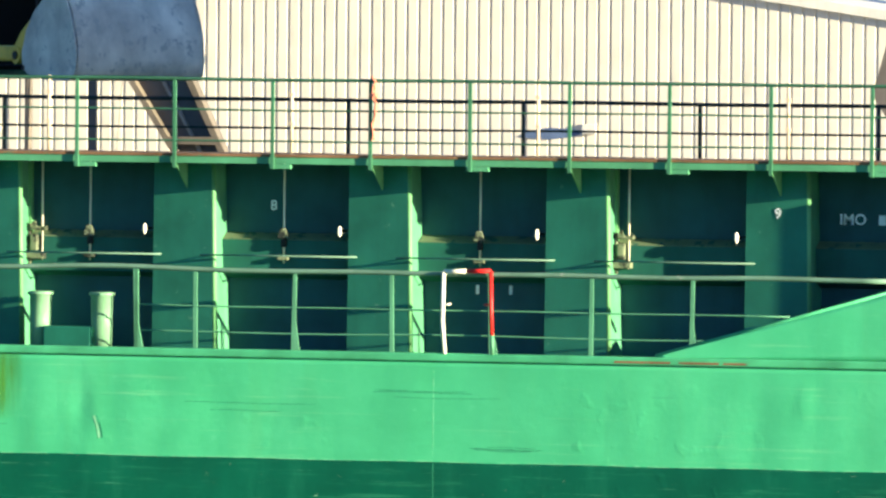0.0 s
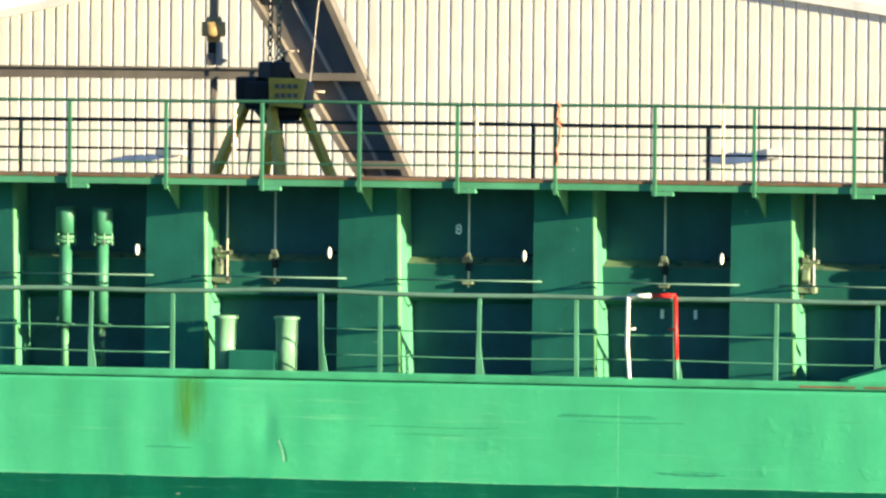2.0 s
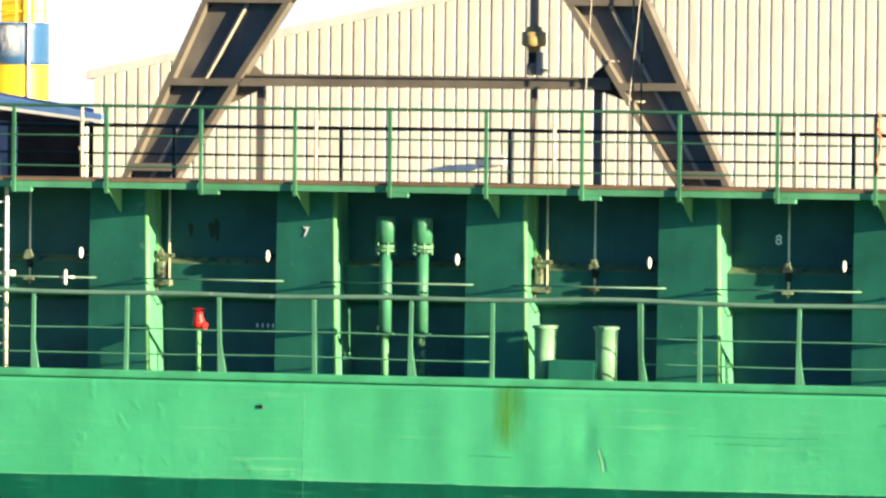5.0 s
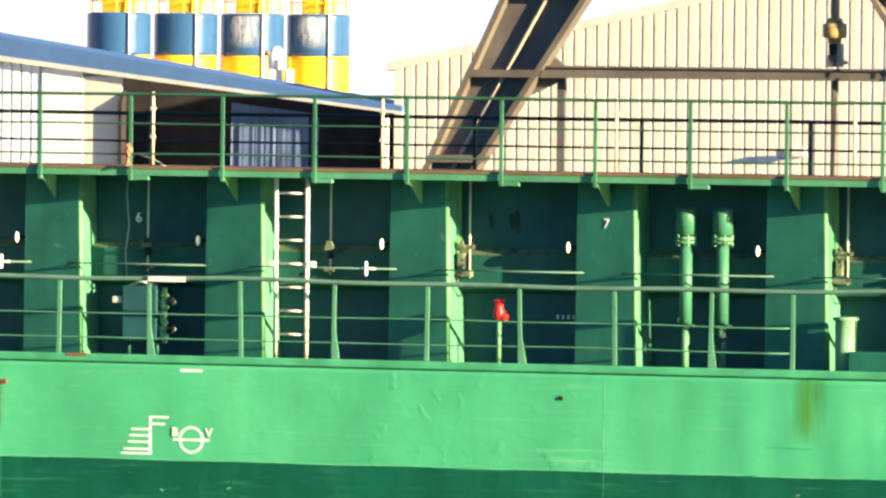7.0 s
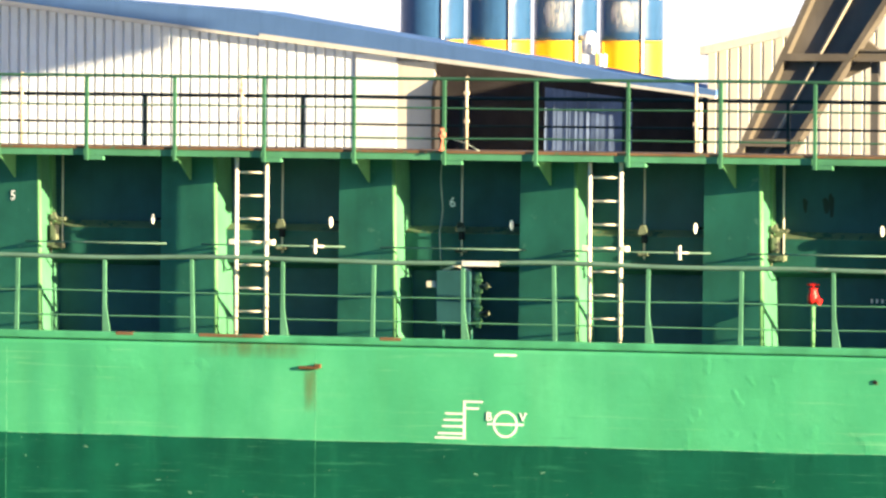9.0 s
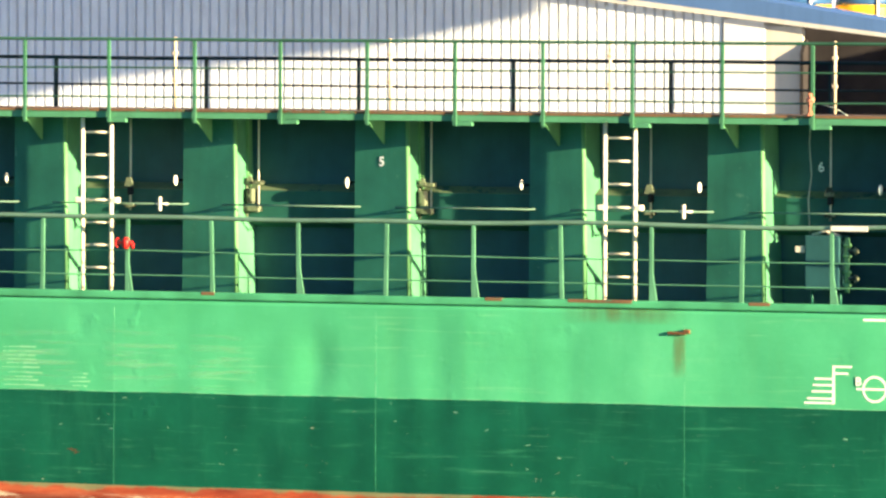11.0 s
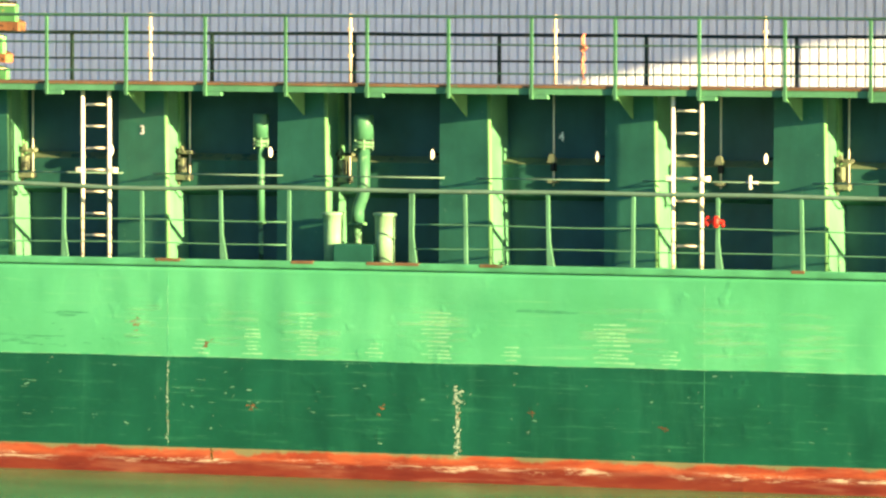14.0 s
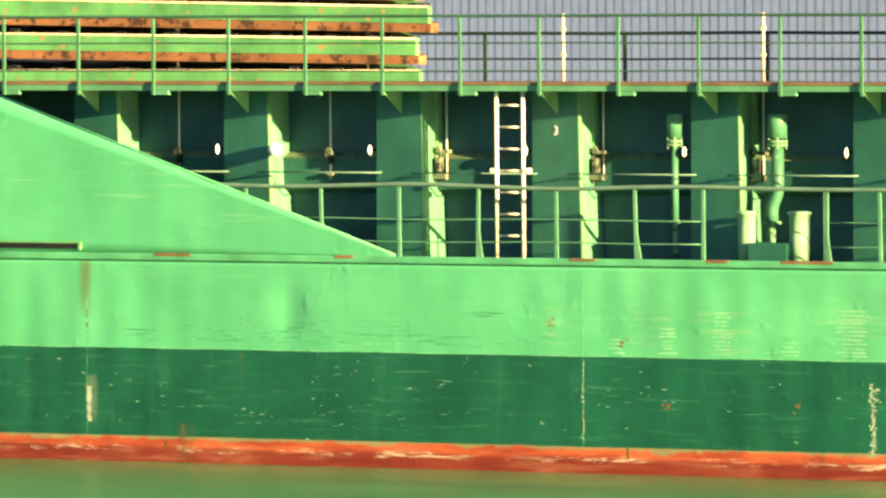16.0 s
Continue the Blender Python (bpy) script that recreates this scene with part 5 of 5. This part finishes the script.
prism(bm, [(-8.06, 6.58), (-7.85, 6.77), (-7.51, 6.19), (-7.85, 6.31), (-8.06, 6.36)], "y", 19.98, 20.06)
part("gusset", bm, M_BLACK, crane, "dark corner plate")
for poly in ([(-13.47, 6.53), (-13.32, 6.69), (-13.12, 6.53)], [(-13.65, 6.11), (-13.50, 6.37), (-13.25, 6.36), (-13.25, 6.29)]):
    bm = B()
    prism(bm, poly, "y", 19.98, 20.06)
    part("gusset", bm, M_CRANE, crane, "grey-brown corner plate")
for x in (-13.36, -13.26, -13.16):
    bm = B()
    tube(bm, [(x, 19.93, 6.46), (x, 20.0, 6.46)], 0.022, 8)
    part("bolt", bm, M_STANCHION, crane)
for x0, x1, z in ((-7.81, -7.57, 6.78), (-7.41, -7.17, 6.20)):
    bm = B()
    tube(bm, [(x0, 19.68, z), (x1, 19.68, z)], 0.016, 6)
    part("pin", bm, M_STANCHION, crane)
for x0, x1, x2 in ((-7.0, -7.38, -7.56), (-7.84, -8.05, -8.13)):
    bm = B()
    tube(bm, [(x0, 19.6, 9.9), (x1, 19.6, 6.2), (x2, 19.6, 4.0), (x2, 19.6, 2.3)], 0.010, 5)
    part("slack_rope", bm, M_TAN, crane)
for x, w in ((-13.20, 0.06), (-8.0, 0.055)):
    bm = B()
    box(bm, x - w, x + w, 20.02, 20.10, 2.3, 6.359)
    part("post", bm, M_CRANEWEB, crane)
bm = B()
box(bm, -11.4, -8.2, 19.7, 20.4, 10.55, 11.1, 0.05)
part("head_block", bm, M_CRANE, crane)
bm = B()
tube(bm, [(-8.985, 20.05, 7.2), (-8.985, 20.05, 10.6)], 0.068, 10)
part("hoist_rod", bm, M_TAN, crane, "thick brown hoist rod")
bm = B()
turned(bm, -8.985, 20.05, [(0.10, 7.27), (0.12, 7.20), (0.175, 7.19), (0.178, 7.12), (0.178, 7.03), (0.165, 6.985), (0.10, 6.98), (0.09, 6.90)], 18)
part("hook_weight", bm, M_HOOK, crane, "grimy yellow hook weight")
bm = B()
box(bm, -9.06, -8.93, 19.98, 20.12, 6.74, 6.92, 0.02)
part("hook_block", bm, M_BLACK, crane)
for x0, x1, z0, z1, mat in ((-9.08, -8.955, 6.56, 6.74, M_CRANEWEB), (-8.94, -8.86, 6.56, 6.90, M_TAN), (-8.86, -8.80, 6.60, 6.66, M_TAN)):
    bm = B()
    box(bm, x0, x1, 19.99, 20.11, z0, z1, 0.02)
    part("shackle_cheek", bm, mat, crane)
bm = B()
tube(bm, [(-8.97, 20.02, 2.3), (-8.97, 20.02, 6.36)], 0.055, 8)
part("pipe", bm, M_CRANE, crane)

# sloping hopper on the quay beyond the ship's end
hop = thing("quay_hopper", "grey-blue sloping steel hopper on the quay", "hopper", (0.62, 40, 0))
bm = B()
prism(bm, [(-1.35, 5.7), (-1.0, 6.95), (-0.7, 7.9), (3.6, 7.9), (2.6, 4.8), (1.6, 4.0), (-0.2, 4.0)], "y", -2, 2)
part("bin", bm, M_CRANEWEB, hop)
for x in (0.0, 1.5):
    for y in (-1.8, 1.8):
        bm = B()
        box(bm, x - 0.12, x + 0.12, y - 0.12, y + 0.12, 2.3, 4.3)
        part("leg", bm, M_CRANE, hop)

# ---- clamshell grab that is lowered into the hold; its space hangs from the underside of its head ----
grab = thing("clamshell_grab", "grey-blue clamshell grab with olive arms on chains, being lowered", "grab")
# outline of a bucket half across the opening, from its top bar over the curved back to the lip, and back along the mouth
BACK = [(1.50, -1.53), (1.66, -1.66), (1.80, -1.93), (1.90, -2.22), (1.93, -2.50), (1.90, -2.68), (1.80, -2.77), (1.30, -2.78), (0.82, -2.70), (0.70, -2.62)]
MOUTH = [(0.68, -2.42), (0.78, -2.13), (0.95, -1.90), (1.22, -1.69)]
HALF = 1.0


def bucket(s):
    """One half of the grab: end plates and a curved back plate, open towards the other half."""
    def skin(inset, y):
        cu, cv = 1.30, -2.25
        return [[bm.verts.new((s * (u + (cu - u) * inset), q, v + (cv - v) * inset)) for q in (-y, 0, y)] for u, v in BACK]

    def sheet(rows):
        for a, b in zip(rows, rows[1:]):
            for q in range(2):
                bm.faces.new((a[q], a[q + 1], b[q + 1], b[q])).smooth = True
    bm = B()
    sheet(skin(0, HALF - 0.015))
    ob = part("bucket", bm, M_GRAB, grab, "scuffed grey-blue curved bucket back")
    for q in (-HALF, HALF - 0.05):
        bm = B()
        prism(bm, [(s * u, v) for u, v in BACK + MOUTH], "y", q, q + 0.05)
        part("end_plate", bm, M_GRAB, ob, "rounded grey-blue end plate")
    # black skin that stands for the shade inside the open bucket
    bm = B()
    sheet(skin(0.06, HALF - 0.055))
    part("inner_shade_skin", bm, M_BLACK, ob, "black inner skin for the shade inside the bucket")
    bm = B()
    tube(bm, [(s * 0.71, -HALF, -2.62), (s * 0.71, HALF, -2.62)], 0.045, 6)
    part("cutting_lip", bm, M_BLACK, ob)
    bm = B()
    tube(bm, [(s * 1.50, -HALF, -1.54), (s * 1.50, HALF, -1.54)], 0.045, 8)
    part("top_bar", bm, M_GRAB, ob)
    for y in (-0.62, -0.1, 0.5):
        bm = B()
        box(bm, s * 1.52 - 0.05, s * 1.52 + 0.05, y - 0.07, y + 0.07, -1.55, -1.465, 0.02)
        part("hinge_lug", bm, M_GRAB, ob)


bucket(1)
bucket(-1)
for x, y in ((-1, -1), (1, -1), (-1, 1), (1, 1)):
    bm = B()
    prism(bm, [(-0.062, 0.0), (0.062, 0.0), (0.056, -1.9), (0.0, -1.97), (-0.056, -1.9)], "y", -0.05, 0.05)
    d = Vector((x * 0.91, y * 0.27, -1.70))
    ob = part("arm", bm, M_OLIVE, grab, "dirty olive-yellow push arm")
    ob.matrix_basis = Matrix.Translation((x * 0.29 + 0.02, y * 0.24 + 0.03, 0.06)) @ Vector((0, 0, -1)).rotation_difference(d).to_matrix().to_4x4()
for s in (-1, 1):
    for y in (-HALF + 0.10, HALF - 0.22):
        bm = B()
        prism(bm, [(s * 1.34, -1.70), (s * 1.22, -1.64), (s * 0.50, -2.16), (s * 0.30, -2.40), (s * 0.36, -2.58), (s * 0.52, -2.54), (s * 0.66, -2.30)], "y", y, y + 0.12)
        link = part("link_plate", bm, M_OLIVE, grab, "dirty olive-yellow linkage plate")
        bm = B()
        tube(bm, [(s * 0.44, y - 0.04, -2.46), (s * 0.44, y + 0.16, -2.46)], 0.11, 14)
        part("boss", bm, M_OLIVE, link, "round hinge boss")
        bm = B()
        tube(bm, [(s * 0.44, y - 0.06, -2.46), (s * 0.44, y - 0.041, -2.46)], 0.055, 12)
        part("pin", bm, M_BLACK, link)
bm = B()
box(bm, -0.45, 0.45, -HALF + 0.05, HALF - 0.05, -2.54, -2.34, 0.04)
part("lower_crosshead", bm, M_OLIVE, grab, "grimy olive crosshead between the hinges")
for x, y in ((-0.12, -0.2), (0.10, 0.1), (0.2, -0.25)):
    bm = B()
    tube(bm, [(x, y, 0.0), (x * 1.5, y * 1.2, -0.8), (x * 1.1, y * 1.3, -1.6), (x, y, -2.36)], 0.014, 5)
    part("hose", bm, M_BLACK, grab)
bm = B()
box(bm, -0.40, 0.40, -0.45, 0.35, 0.0, 0.36, 0.05)
box(bm, -0.54, -0.26, -0.35, 0.2, 0.10, 0.42, 0.04)
turned(bm, 0.0, 0.0, [(0.25, -0.14), (0.36, 0.0)], 14)
part("head", bm, M_BLACK, grab, "black hydraulic head").matrix_basis = pose(0.07, 0.10, 0, 0, 0, 48)
bm = B()
prism(bm, [(-0.05, 0.05), (0.36, 0.02), (0.42, 0.40), (-0.06, 0.41)], "y", -0.62, -0.42)
part("sign_box", bm, M_OLIVE, grab, "olive-yellow box with dark marks").matrix_basis = pose(0.07, 0.10, 0, 0, 0, 48)
for z in (0.15, 0.27):
    for k in range(4):
        bm = B()
        box(bm, 0.02 + 0.08 * k, 0.08 + 0.08 * k, -0.626, -0.621, z, z + 0.06)
        part("marking_bar", bm, M_CRANE, grab).matrix_basis = pose(0.07, 0.10, 0, 0, 0, 48)
bm = B()
box(bm, -0.10, 0.25, -0.15, 0.15, 0.36, 0.62, 0.04)
part("yoke", bm, M_BLACK, grab)
bm = B()
tube(bm, [(0.032 * math.cos(a), 0, 0.06 * math.sin(a)) for a in (2 * math.pi * k / 8 for k in range(9))], 0.012, 5)
ME_LINK = mesh_of("link", bm, M_BRASS)
for x in (-0.02, 0.18):
    for k in range(14):
        part("link", ME_LINK, None, grab, at=pose(x, 0, 0.66 + 0.095 * k, 0, 0, 20 + 90 * (k % 2)))
bm = B()
for x in (-0.02, 0.18):
    tube(bm, [(x, 0, 1.95), (x, 0, 9.0)], 0.013, 6)
part("hoist_rope", bm, M_BRASS, grab)


# ---- what moves ----
def motions():
    rows = []
    for t, x, z in ((0.0, -4.17, 8.86), (0.5, -4.12, 8.13), (1.0, -4.06, 7.40), (1.5, -3.92, 6.71), (2.0, -3.78, 6.02), (2.5, -3.50, 5.27), (3.0, -3.33, 4.62),
                    (3.5, -3.25, 3.95), (4.2, -3.2, 3.15), (5.0, -3.2, 2.7), (6.0, -3.2, 2.55), (16.0, -3.2, 2.55)):
        rows.append((t, pose(x, 7.0, z, 0, 0, -38)))
    walk(grab, rows)


motions()
